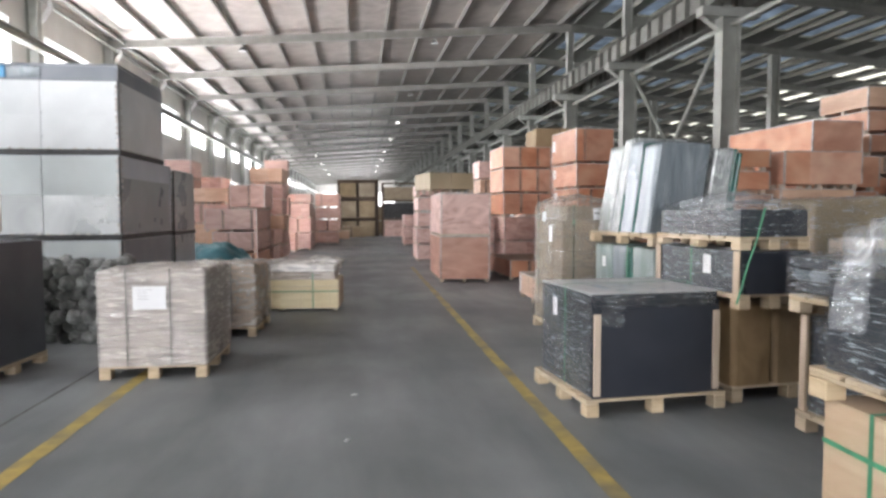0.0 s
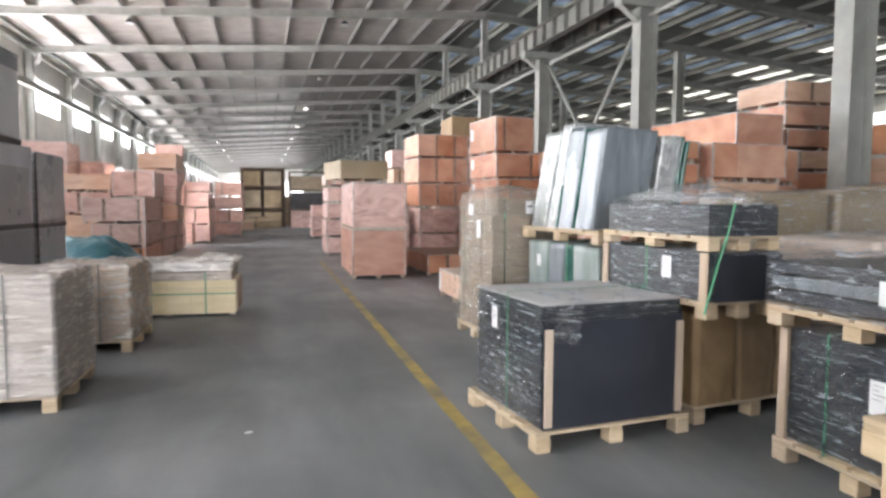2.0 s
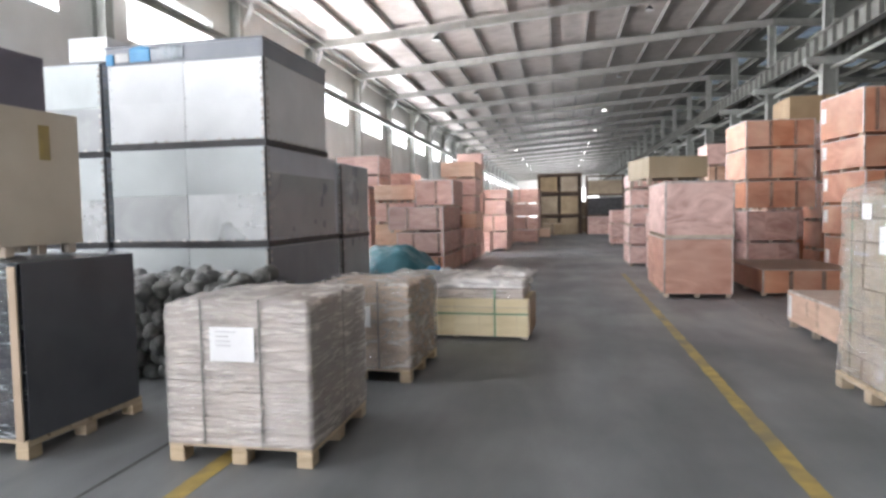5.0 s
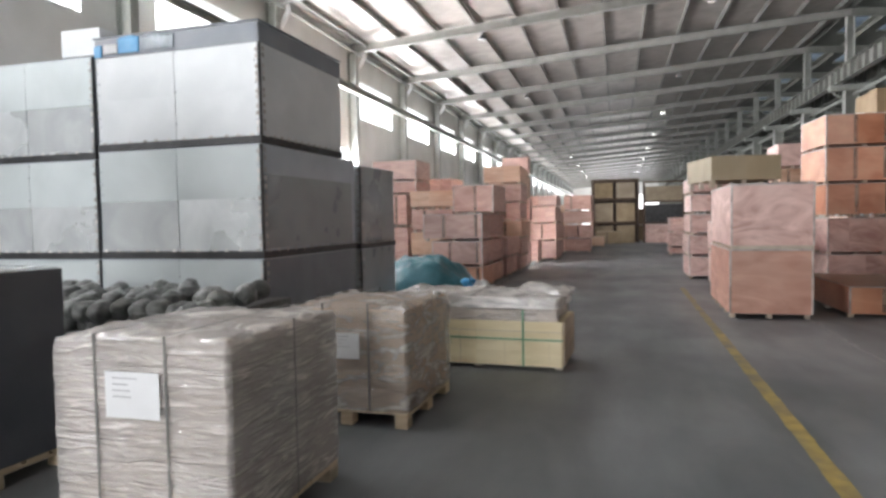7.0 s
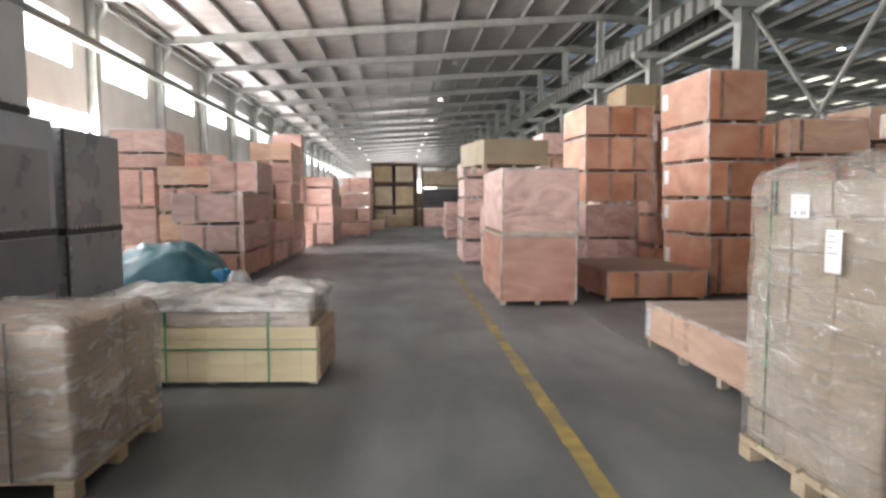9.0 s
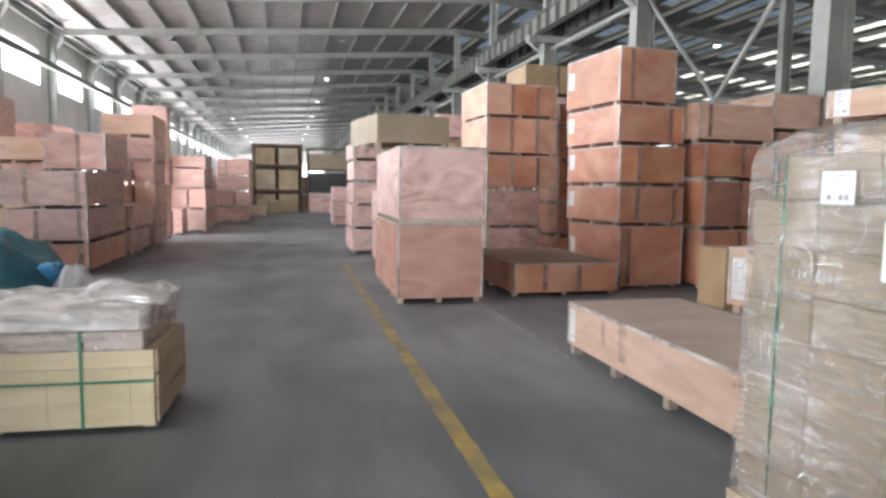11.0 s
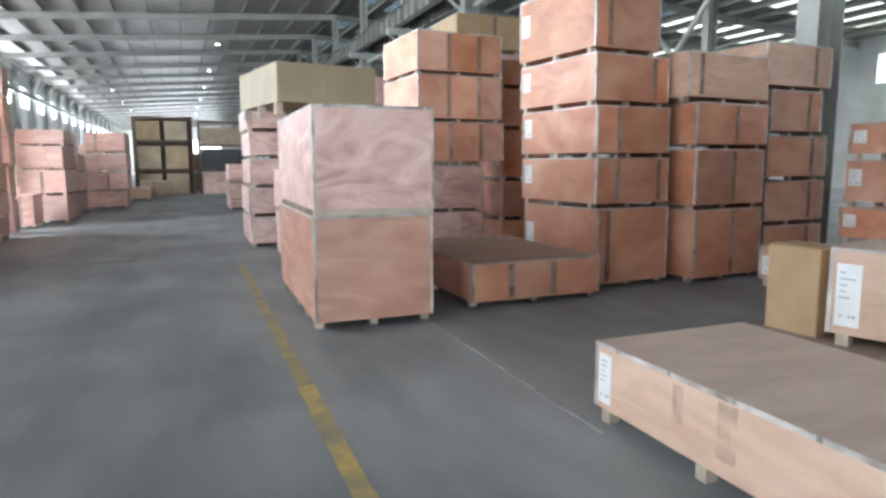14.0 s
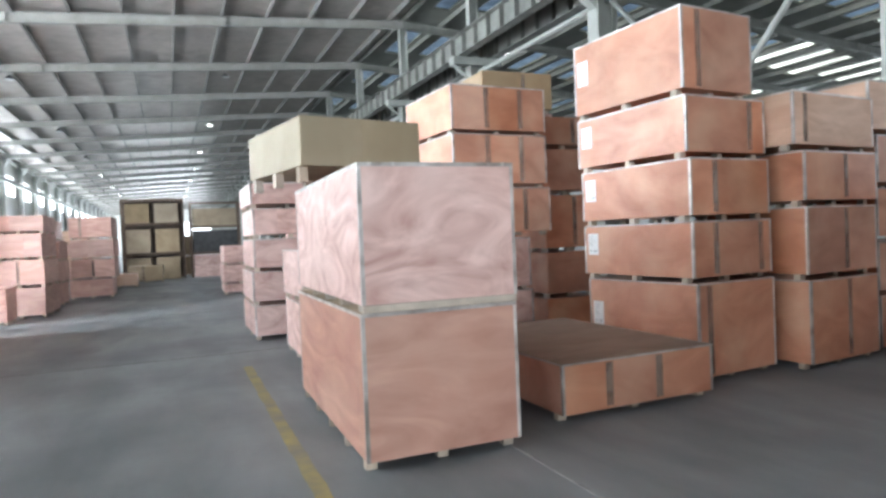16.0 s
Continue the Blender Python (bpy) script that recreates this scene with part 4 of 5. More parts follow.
slabs = ((0.02, 0.30, 0.55, STEELBLUE, 0.88), (0.31, 0.335, 0.56, GLASSEDGE, 0.9), (0.345, 0.60, 0.60, STEELBLUE, 0.93), (0.61, 0.64, 0.6, GLASSEDGE, 0.95), (0.645, 0.83, 0.62, SILVER, 0.98), (0.835, 1.16, 0.62, GREYFILM, 0.93))
for i, (y0, y1, w, mtl, h) in enumerate(slabs):
    part("glass_slab", shell(w, y1 - y0, h, 0.008, 30 + i, step=0.04, rounding=0.015, freq=(5, 2.5), lean=(0.09, -0.14 if i > 3 else -0.05)), mtl, glu, "", pose(0.0, y0 + 0.16, 0), True)
for i, (x0, w, mtl, h) in enumerate(((0.62, 0.2, SILVER, 0.84), (0.83, 0.03, GLASSEDGE, 0.84), (0.88, 0.04, GLASSEDGE, 0.8))):
    part("glass_slab", shell(w, 0.5, h, 0.006, 40 + i, step=0.04, rounding=0.012, freq=(5, 2.5), lean=(0.09, -0.05)), mtl, glu, "", pose(x0, 0.2, 0), True)

# near right: two pallet stacks
N1 = pose(3.06, 2.78, 0, 0, 0, 1.5)
pallet(N1, 1.1, 1.05, 0.14)
n1 = thing("sheet_pack", N1 @ pose(0.03, 0.03, 0.14), "dark sheet pack in shiny film with wooden corner posts", "packed goods")
for i in range(12):
    part("sheet_layer", box(0.03, 1.0, 0.02, 0.96, i * 0.055, i * 0.055 + 0.0535), DARK, n1)
part("film", shell(0.99, 0.97, 0.665, 0.012, 50, freq=(3, 26)), FILM, n1, "clear wrinkled stretch film", pose(0.02, 0.01, 0), True)
for y in (-0.02, 0.94):
    part("corner_post", box(-0.022, 0.0, y, y + 0.06, 0.0, 0.665, 0.003), POST, n1, "pale wooden corner post")
sheet_label(n1, on_left(0.42, 0.32) @ pose(0, -0.008, 0), 0.13, 0.18, 4, False)
strap_round(n1, "x", 0.66, 1.0, 0.97, 0.665, GREENHAZE, 0.016, 0.024)
N1P = pose(3.0, 2.72, 0.825, 0, 0, 1.5)
pallet(N1P, 1.15, 1.12, 0.12, label="softwood pallet between two wrapped packs")
n1u = thing("sheet_pack", N1P @ pose(0.03, 0.02, 0.12), "flat grey slabs in silvery film on a pallet", "packed goods")
for i in range(3):
    part("sheet_layer", box(-0.02 * i, 1.06, 0.02, 1.08, 0.02 + i * 0.085, i * 0.085 + 0.09, 0.004), (DARK, STEELBLUE, DARK)[i], n1u)
part("film", shell(1.16, 1.12, 0.29, 0.018, 55, sag=0.03, freq=(4, 22)), FILM, n1u, "shiny crumpled film", pose(-0.06, 0.0, 0.0), True)
sheet_label(n1u, on_left(0.35, 0.1) @ pose(0, -0.09, 0), 0.17, 0.12, 3, False)

N2 = pose(2.03, 1.12, 0, 0, 0, -1)
crate(N2, 1.0, 1.18, 0.70, PINE, "pale knotty plywood crate with green straps", 0.06, strips=False, name="wooden_crate")
sr = thing("strapping", N2, "bright green plastic straps round a crate", "strap")
strap_round(sr, "x", 0.91, 1.0, 1.18, 0.70, GREEN, 0.022, 0.003)
part("strap", box(-0.006, -0.0045, -0.004, 1.184, 0.50, 0.522), GREEN, sr)
N2P = N2 @ pose(-0.06, -0.05, 0.704)
pallet(N2P, 1.1, 1.26, 0.13, label="softwood pallet set on a plywood crate")
n2 = thing("sheet_pack", N2P @ pose(0.02, 0.02, 0.13), "dark sheet pack in shiny film with crumpled plastic on top", "packed goods")
for i in range(8):
    part("sheet_layer", box(0.02, 1.04, 0.02, 1.18, i * 0.052, i * 0.052 + 0.0505), DARK, n2)
part("film", shell(1.05, 1.2, 0.45, 0.02, 60, sag=0.05, freq=(3, 20)), FILM, n2, "clear wrinkled stretch film", pose(0, 0, 0), True)
part("loose_film", shell(0.6, 0.46, 0.2, 0.04, 64, sag=0.1, rounding=0.14, freq=(6, 9), bulge=0.03), FILMWHITE, n2, "bunched loose plastic film", pose(0.06, 0.68, 0.45), True)
part("loose_film", shell(0.06, 0.15, 0.4, 0.025, 66, sag=0.04, rounding=0.02, freq=(6, 9)), FILMWHITE, n2, "hanging tail of plastic film", pose(-0.07, 0.92, 0.2, 0, 8, 0), True)

# wrapped brown goods and crates behind
for i, (x, y, w, d, h) in enumerate(((5.25, 6.55, 0.98, 1.0, 1.66), (6.3, 6.5, 1.1, 1.0, 1.70), (7.45, 6.6, 1.1, 1.0, 1.78), (4.55, 4.5, 1.15, 1.0, 1.26))):
    pallet(pose(x, y, 0), w, d, 0.12)
    p = thing("wrapped_pack", pose(x, y, 0.12), "brown paper pack in dull film on a pallet", "packed goods", "brown wrapped packs")
    part("paper_body", shell(w, d, h - 0.13, 0.004, 70 + i, step=0.06, freq=(2, 3)), OLIVE if i < 3 else PALECARTON, p, "", None, True)
    part("film", shell(w + 0.02, d + 0.02, h - 0.12, 0.014, 75 + i, step=0.05, sag=0.05, freq=(3, 12)), FILM, p, "dull stretch film", pose(-0.01, -0.01, 0.0), True)

LB = "orange plywood export crate with metal edge strips in a stack"
crate_pile(6.26, 8.65, 1.24, 0.62, (0.65, 1.25, 1.86, 2.42), (ORANGE, ORANGE, PALE, ORANGE), LB, group="crates behind the pallets", seed=4, bands=False)
crate_pile(5.42, 8.72, 0.74, 1.2, (0.6, 1.2, 1.78, 2.12, 2.44), ORANGE, LB, group="crates behind the pallets", seed=5, bands=False)
crate_pile(7.56, 9.4, 0.95, 2.0, (0.6, 1.2, 1.85, 2.43), ORANGE, LB, group="crates behind the pallets", seed=6)
crate(pose(7.26, 9.34, 2.432, 0, 0, 4), 0.95, 2.15, 0.56, ORANGE, "long orange plywood crate jutting out over a stack", 0.06, group="crates behind the pallets")
crate_pile(8.9, 10.1, 1.65, 1.2, (0.6, 1.15, 1.75, 2.12, 2.5, 2.88, 3.3, 3.72), (ORANGE, PALE, ORANGE), LB, group="crates behind the pallets", seed=7)
crate_pile(10.8, 9.0, 1.5, 1.2, (0.6, 1.2, 1.8, 2.4, 3.0), (ORANGE, PALE), LB, group="crates behind the pallets", seed=8)

# ---------------------------------------------------------------- right of the aisle, middle
LONG = pose(2.83, 8.58, 0)
long_crate = crate(LONG, 1.08, 2.37, 0.455, PALE, "long low pale plywood crate with a dusty lid", 0.085, top=TOPPALE, paper=(2.33, 0.12, 0.11, 0.28), clips=6, runners=4, rim=0.024)
for y, w, z0, z1 in ((1.36, 0.11, 0.16, 0.42), (1.68, 0.07, 0.22, 0.41)):
    part("smear", box(-0.0012, -0.0006, y, y + w, z0, z1), SMEAR, long_crate, "grey rubbed stain")
crate(pose(4.05, 8.2, 0), 2.75, 2.85, 0.395, PALE, "low pale plywood crate under a longer one", 0.08, top=TOPPLY, runners=5)
M_ = pose(4.78, 8.46, 0.397, 0, 0, 16.8)
crate(M_, 0.62, 2.2, 0.566, PALE, "long pale plywood crate with a printed label", 0.07, top=TOPPALE, paper=(2.16, 0.12, 0.13, 0.36), runners=4)
ct = thing("carton", pose(4.19, 10.66, 0.397, 0, 0, 6), "plain brown cardboard carton on a low crate", "carton")
part("carton_body", box(0, 0.27, 0, 0.34, 0.0, 0.54, 0.006), CARTON, ct)
part("tape", box(0.10, 0.16, -0.001, 0.341, 0.54, 0.5415), TAPE, ct)

PKM = pose(1.70, 13.42, 0, 0, 0, -0.6)
crate(PKM, 1.075, 2.32, 1.0, SALMON, "large pink plywood crate with metal edges", 0.075, clips=0, runners=5, top=PALLET, rim=0.022)
crate(PKM @ pose(0.015, 0.005, 1.002), 1.075, 2.32, 0.935, PINK, "large pink plywood crate with swirling grain on top of another", 0.05, clips=7, runners=5, rim=0.024)
bt = thing("batten", PKM @ pose(0.015, 0.005, 1.002), "grey wooden batten between two pink crates", "batten")
part("board", box(0.0, 1.075, 0.0, 0.028, 0.0005, 0.049, 0.003), FOOT, bt)
crate(pose(1.6, 14.62, 1.939, 0, 0, 10.5), 1.08, 1.35, 0.51, OLIVEBOARD, "olive brown cardboard-clad crate on feet", 0.12, strips=False, runners=3)

crate(pose(3.31, 13.7, 0, 0, 0, 1), 1.51, 2.2, 0.45, ORANGE, "low wide orange plywood crate with a dusty lid", 0.06, (0.29, 0.62), top=TOPPLY)

SGRP = "tall stack of orange crates"
for z0, z1, x, w, bands, pap in ((0.0, 0.925, 5.03, 1.07, (0.14,), 1), (0.925, 1.50, 4.99, 1.09, (0.28, 0.86), 1), (1.50, 2.08, 4.98, 1.09, (0.3,), 1), (2.08, 2.65, 4.95, 1.08, (0.8,), 1), (2.65, 3.45, 4.93, 0.94, (0.22,), 1)):
    crate(pose(x, 14.07, z0, 0, 0, 5.0), w, 1.48, z1 - z0 - 0.002, ORANGE, "orange-brown plywood crate in a tall leaning stack", 0.055, bands, group=SGRP, paper=(1.42, (z1 - z0) * 0.45, 0.16, min(0.26, (z1 - z0) * 0.4)))
QGRP = "second stack of orange crates"
for z0, z1, x, w, mtl in ((0.0, 0.74, 3.82, 1.02, PINK), (0.74, 1.40, 3.82, 1.0, PINK), (1.42, 2.03, 3.8, 1.36, ORANGE), (2.03, 2.69, 3.78, 1.34, ORANGE), (2.69, 3.28, 3.78, 1.34, ORANGE)):
    crate(pose(x, 16.62, z0, 0, 0, 3.0), w, 1.4, z1 - z0 - 0.002, mtl, "orange plywood crate with a pale side in a stack", 0.05, (0.36, 0.72) if z0 > 1 else (), group=QGRP)
crate_pile(2.95, 17.3, 0.78, 1.3, (0.62, 1.36), PINK, "pink plywood crate half hidden in a stack", group=QGRP, seed=12, bands=False)
TGRP = "third stack of orange crates"
for z0, z1, x, w, mtl in ((0.0, 0.88, 6.3, 1.18, ORANGE), (0.88, 1.60, 6.27, 1.2, ORANGE), (1.60, 2.14, 6.26, 1.24, ORANGE), (2.14, 2.71, 6.12, 1.36, PALE)):
    crate(pose(x, 13.92, z0, 0, 0, 6.0), w, 1.3, z1 - z0 - 0.002, mtl, "brown-orange plywood crate in a stack beside a column", 0.06, (0.55,) if z0 != 2.14 else (0.14,), group=TGRP)
for z0, z1, x, w in ((0.0, 0.62, 7.62, 1.1), (0.62, 1.2, 7.6, 1.12), (1.2, 1.78, 7.6, 1.12), (1.78, 2.35, 7.62, 0.95), (2.4, 2.98, 7.5, 1.22)):
    crate(pose(x, 14.12, z0 if z0 != 2.4 else 2.35, 0, 0, 3.0), w, 0.95, (z1 if z0 != 2.4 else 2.93) - (z0 if z0 != 2.4 else 2.35) - 0.002, ORANGE if w < 1.2 else PALE, "brown plywood crate in front of a steel column", 0.06, (0.75,), group=TGRP)
crate_pile(8.2, 11.9, 1.1, 1.6, (0.46, 0.9, 1.47, 1.9), (PALE, ORANGE, ORANGE, ORANGE), "orange plywood crate with a white paper label", group="labelled crates", seed=14, paper=True, bands=False)
crate(pose(7.28, 12.1, 0, 0, 0, 13), 0.8, 1.5, 0.47, PALE, "low pale plywood crate with a white label", 0.08, paper=(1.46, 0.14, 0.2, 0.22), top=TOPPALE)
crate_pile(5.5, 17.4, 0.85, 1.1, (0.5, 1.15, 1.97, 2.62, 3.08), ORANGE, "dark orange crate standing in a shaded gap", group="far right stacks", seed=22)
for z0, z1, x in ((0.397, 0.72, 0.68), (0.72, 1.03, 0.69), (1.03, 1.36, 0.66), (1.36, 1.69, 0.68), (1.69, 1.97, 0.44), (1.97, 2.24, 0.28)):
    crate(M_ @ pose(x, 0.05, z0 - 0.397), 0.95, 1.56, z1 - z0 - 0.002, ORANGE if z0 == 0.72 else PALE, "pale plywood crate with shipping label in a stack", 0.06, group="labelled crates", paper=(1.5, 0.07, 0.12, 0.2))
crate_pile(5.25, 18.7, 1.25, 1.3, (0.7, 1.4, 2.1, 2.8, 3.4, 4.05), (ORANGE, PINK, CARTON), "plywood crate high in a far stack", group="far right stacks", seed=15)
crate_pile(4.1, 21.8, 0.75, 1.2, (0.6, 1.3, 2.0, 2.66, 3.3), (PINK, PALE), "pale plywood crate in a far stack", group="far right stacks", seed=16)
crate_pile(1.72, 19.45, 1.1, 1.6, (0.52, 1.03, 1.52, 1.98, 2.36), PINK, "pale pink plywood crate in a neat stack", group="aisle stack", seed=17, bands=False)
crate_pile(2.02, 17.0, 0.85, 1.5, (0.72, 1.36), PINK, "pink plywood crate behind a larger one", group="aisle stack", seed=18, bands=False)
crate_pile(1.9, 29.0, 1.0, 1.8, (0.3, 0.86, 1.42), PINK, "pink plywood crate in a low far stack", group="far right stacks", seed=19, bands=False)
crate_pile(3.2, 25.0, 1.2, 1.5, (0.6, 1.2, 1.8, 2.3), (PINK, ORANGE), "pink plywood crate in a far stack", group="far right stacks", seed=20)
crate_pile(6.0, 23.0, 1.3, 1.6, (0.7, 1.4, 2.1, 2.8), (ORANGE, PALE), "orange plywood crate in a far stack", group="far right stacks", seed=21)

# ---------------------------------------------------------------- left of the aisle, near
def paper_pack(m, w, d, h, label, seed, straps, nz, label_at, mtl=PALECARTON, wrap=FILMTHICK, amp=0.010, freq=(3, 15), shoulder=0.03):
    pallet(m, w, d, 0.12)
    root = thing("carton_pack", m @ pose(0.015, 0.015, 0.12), label, "packed goods", "pale carton packs")
    hh = h - 0.12
    carton_block(root, w - 0.03, d - 0.03, hh, 1, 1, nz, mtl, seed, 0.002)
    part("film", shell(w + 0.008, d + 0.008, hh + 0.016, amp, seed * 3.3, sag=0.025, rounding=0.016, freq=freq, shoulder=shoulder), wrap, root, "milky wrinkled stretch film", pose(-0.018, -0.018, 0.0), True)
    for s in straps:
        strap_round(root, "y", s, w - 0.03, d - 0.03, hh + 0.014, GREYSTRAP, 0.014, 0.03)
    strap_round(root, "x", d * 0.5, w - 0.03, d - 0.03, hh + 0.014, GREYSTRAP, 0.014, 0.034)
    x, z, lw, lh = label_at
    sheet_label(root, pose(x, -0.036, z), lw, lh, 4, False)
    return root


paper_pack(pose(-2.33, 5.8, 0), 0.94, 1.05, 0.97, "pale paper cartons in milky film with grey straps on a pallet", 3, (0.24, 0.62), 8, (0.3, 0.52, 0.29, 0.21))
paper_pack(pose(-2.22, 7.74, 0, 0, 0, -1), 0.96, 1.08, 0.86, "browner paper cartons in loose film on a pallet", 5, (0.3, 0.66), 5, (0.34, 0.38, 0.25, 0.19), TANCARTON, FILMSOFT, 0.02, (4, 7), 0.08)

YC = pose(-2.09, 9.73, 0, 0, 0, -2.5)
BW, BD, BH = 1.75, 0.78, 0.49
crate(YC, BW, BD, BH, YELLOWPLY, "yellow pine box with green straps on skids", 0.045, strips=False, name="pine_box")
yst = thing("strapping", YC, "green plastic straps round a pine box", "strap")
part("board_gap", box(0.0, BW, -0.0022, -0.0004, 0.385, 0.392), FOOT, yst)
for x in (0.30, 0.72, 1.18, 1.62):
    part("board_gap", box(x, x + 0.004, -0.0022, -0.0004, 0.05, 0.38), PALLET, yst)
for x in (0.56, 1.37):
    part("strap", box(x - 0.008, x + 0.008, -0.02, -0.0182, 0.04, 0.605), GREEN, yst)
part("strap", box(-0.004, BW + 0.004, -0.0225, -0.0205, 0.305, 0.32), GREEN, yst)
part("strap", box(BW + 0.0022, BW + 0.0038, -0.004, BD + 0.004, 0.305, 0.32), GREEN, yst)
yw = thing("wrapped_pack", YC @ pose(0.0, 0.0, BH + 0.002), "flat cartons in loose pale film on a pine box", "packed goods")
for x0, x1 in ((-0.02, 0.54), (0.56, 1.36), (1.38, 1.70)):
    part("carton", box(x0, x1, 0.0, BD - 0.03, 0.0, 0.11, 0.008), PALECARTON, yw)
part("film", shell(1.74, BD - 0.01, 0.115, 0.008, 31, sag=0.01, rounding=0.014, freq=(3, 12)), FILMMID, yw, "clear film round the cartons", pose(-0.027, -0.007, 0.0), True)
part("carton", box(-0.02, 1.71, 0.0, BD - 0.03, 0.13, 0.225, 0.02), PALECARTON, yw)
part("wrap", shell(1.79, BD + 0.03, 0.115, 0.018, 33, sag=0.06, rounding=0.05, freq=(2.5, 4)), FILMBEIGE, yw, "thick folded pale film over flat cartons", pose(-0.05, -0.03, 0.125), True)
part("wrap", shell(0.52, 0.5, 0.06, 0.03, 37, sag=0.09, rounding=0.1, freq=(5, 6)), FILMBEIGE, yw, "bunched end of the pale film", pose(1.28, 0.15, 0.225), True)
for z in (-0.43, -0.285, -0.14):
    part("end_board", box(BW + 0.006, BW + 0.024, 0.01, BD - 0.02, z, z + 0.135, 0.004), PINE, yw, "rough pine end board")

for i in range(5):
    part("pen_mark", box(-0.0015, -0.0007, 0.10 + i * 0.022, 0.105 + i * 0.022 + 0.005 * (i % 2), 0.355 + 0.004 * (i % 3), 0.39 - 0.004 * (i % 2)), TAPE, long_crate, "faint brown pen stroke")

# dark pack with a cream crate on it
HM = pose(-4.3, 5.72, 0, 0, 0, -3)
pallet(HM, 1.08, 1.03, 0.12)
hp = thing("sheet_pack", HM @ pose(0.02, 0.02, 0.12), "dark sheet pack in shiny film with pine edge boards", "packed goods")
for i in range(20):
    part("sheet_layer", box(0, 1.03, 0, 0.98, i * 0.056, i * 0.056 + 0.0545), DARK, hp)
part("film", shell(1.05, 1.0, 1.13, 0.012, 81, freq=(3, 24)), FILM, hp, "clear wrinkled stretch film", pose(-0.01, -0.01, 0), True)
part("side_board", box(1.056, 1.06, 0.0, 0.98, 0.0, 1.12), SHEENBOARD, hp, "matt dark board")
part("corner_post", box(0.985, 1.045, -0.034, -0.02, 0.0, 1.1, 0.002), POST, hp, "pine edge board")
crate(pose(-4.5, 5.84, 1.262, 0, 0, -4), 1.0, 0.72, 1.0, CREAM, "cream board crate standing on a dark sheet pack", 0.07, strips=False, name="board_crate")
pt = thing("tape_patch", pose(-4.5, 5.84, 1.262, 0, 0, -4), "yellow tape patch on a cream crate", "tape")
part("patch", box(1.0005, 1.002, 0.38, 0.47, 0.66, 0.9), YELLOW, pt)
jc = thing("covered_box", pose(-4.62, 5.80, 2.264, 0, 0, -4), "flat box under a dark purple-grey cover", "box")
part("cover", shell(0.98, 0.66, 0.4, 0.004, 90, step=0.08, freq=(2, 2)), PURPLE, jc, "", None, True)

# grey sheet-metal crates in three tiers
def metal_crate(m, w, d, h, label, lid, plate=TIN, side=TINDARK):
    root = thing("metal_crate", m, label, "crate", "grey metal crates")
    t = 0.01
    part("base_frame", box(-0.015, w + 0.015, -0.015, d + 0.015, 0.0, 0.076, 0.004), BLACK, root, "black base frame")
    half = w / 2
    for i in range(2):
        for j in range(2):
            z0, z1 = 0.077 + j * (h - 0.077 - lid) / 2, 0.077 + (j + 1) * (h - 0.077 - lid) / 2
            part("front_plate", box(i * half + 0.004, (i + 1) * half - 0.004, -0.004 * j, t, z0 + 0.002, z1 - 0.002 + 0.02 * (1 - j)), TINMATT if j and plate is TIN else plate, root, "bright bare sheet-metal plate")
    if lid:
        part("lid_front", box(0, w, -0.008, t, h - lid, h), LIDGREY, root)
        part("lid_side", box(w - t, w + 0.008, 0, d, h - lid, h), LIDGREY, root)
        part("lid_edge", box(-0.02, w + 0.02, -0.02, d + 0.02, h + 0.0105, h + 0.028), LIDGREY, root)
    # Sides are darker than the fronts unless a paler side is passed.
    part("side_plate", box(w - t, w, t, d, 0.077, h - lid), side, root, "grey side plate")
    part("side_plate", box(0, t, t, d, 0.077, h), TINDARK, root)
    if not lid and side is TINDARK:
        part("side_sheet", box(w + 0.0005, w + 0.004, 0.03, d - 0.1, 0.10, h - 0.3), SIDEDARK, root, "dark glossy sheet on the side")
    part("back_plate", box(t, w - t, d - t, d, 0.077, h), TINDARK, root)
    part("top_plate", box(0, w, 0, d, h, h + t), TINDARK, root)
    part("corner_angle", box(w - 0.012, w + 0.006, -0.006, 0.03, 0.077, h - lid), BLACK, root)
    rv = to_mesh("rivet", cylinder(0.009, 0, 0.006, 6), LIDGREY)
    rv_rnd = random.Random(int(h * 100))
    clip = to_mesh("edge_clip", box(-0.016, 0.016, -0.014, -0.006, -0.022, 0.022, 0.003), EDGE)
    for i in range(11):
        z = 0.13 + (h - lid - 0.2) * i / 10 + rv_rnd.uniform(-0.02, 0.02)
        part("edge_clip", clip, EDGE, root, "", pose(w - 0.022, 0, z, 0, rv_rnd.uniform(-12, 12), 0))
        part("edge_clip", clip, EDGE, root, "", pose(w + 0.002, 0.06, z + 0.02, 0, 0, 90))
    for i in range(12):
        part("edge_clip", clip, EDGE, root, "", pose(0.08 + (w - 0.16) * i / 11 + rv_rnd.uniform(-0.03, 0.03), 0.0, 0.082, 0, rv_rnd.uniform(60, 120), 0))
        part("edge_clip", clip, EDGE, root, "", pose(w + 0.002, 0.1 + (d - 0.25) * i / 11, 0.082, 0, 0, 90))
    for i in range(8):
        for x in (0.03, half, w - 0.04):
            if rv_rnd.random() < 0.35:
                continue
            part("rivet", rv, LIDGREY, root, "", pose(x + rv_rnd.uniform(-0.012, 0.012), -0.004, 0.12 + (h - lid - 0.16) * i / 7 + rv_rnd.uniform(-0.03, 0.03), 90, 0, 0))
    return root


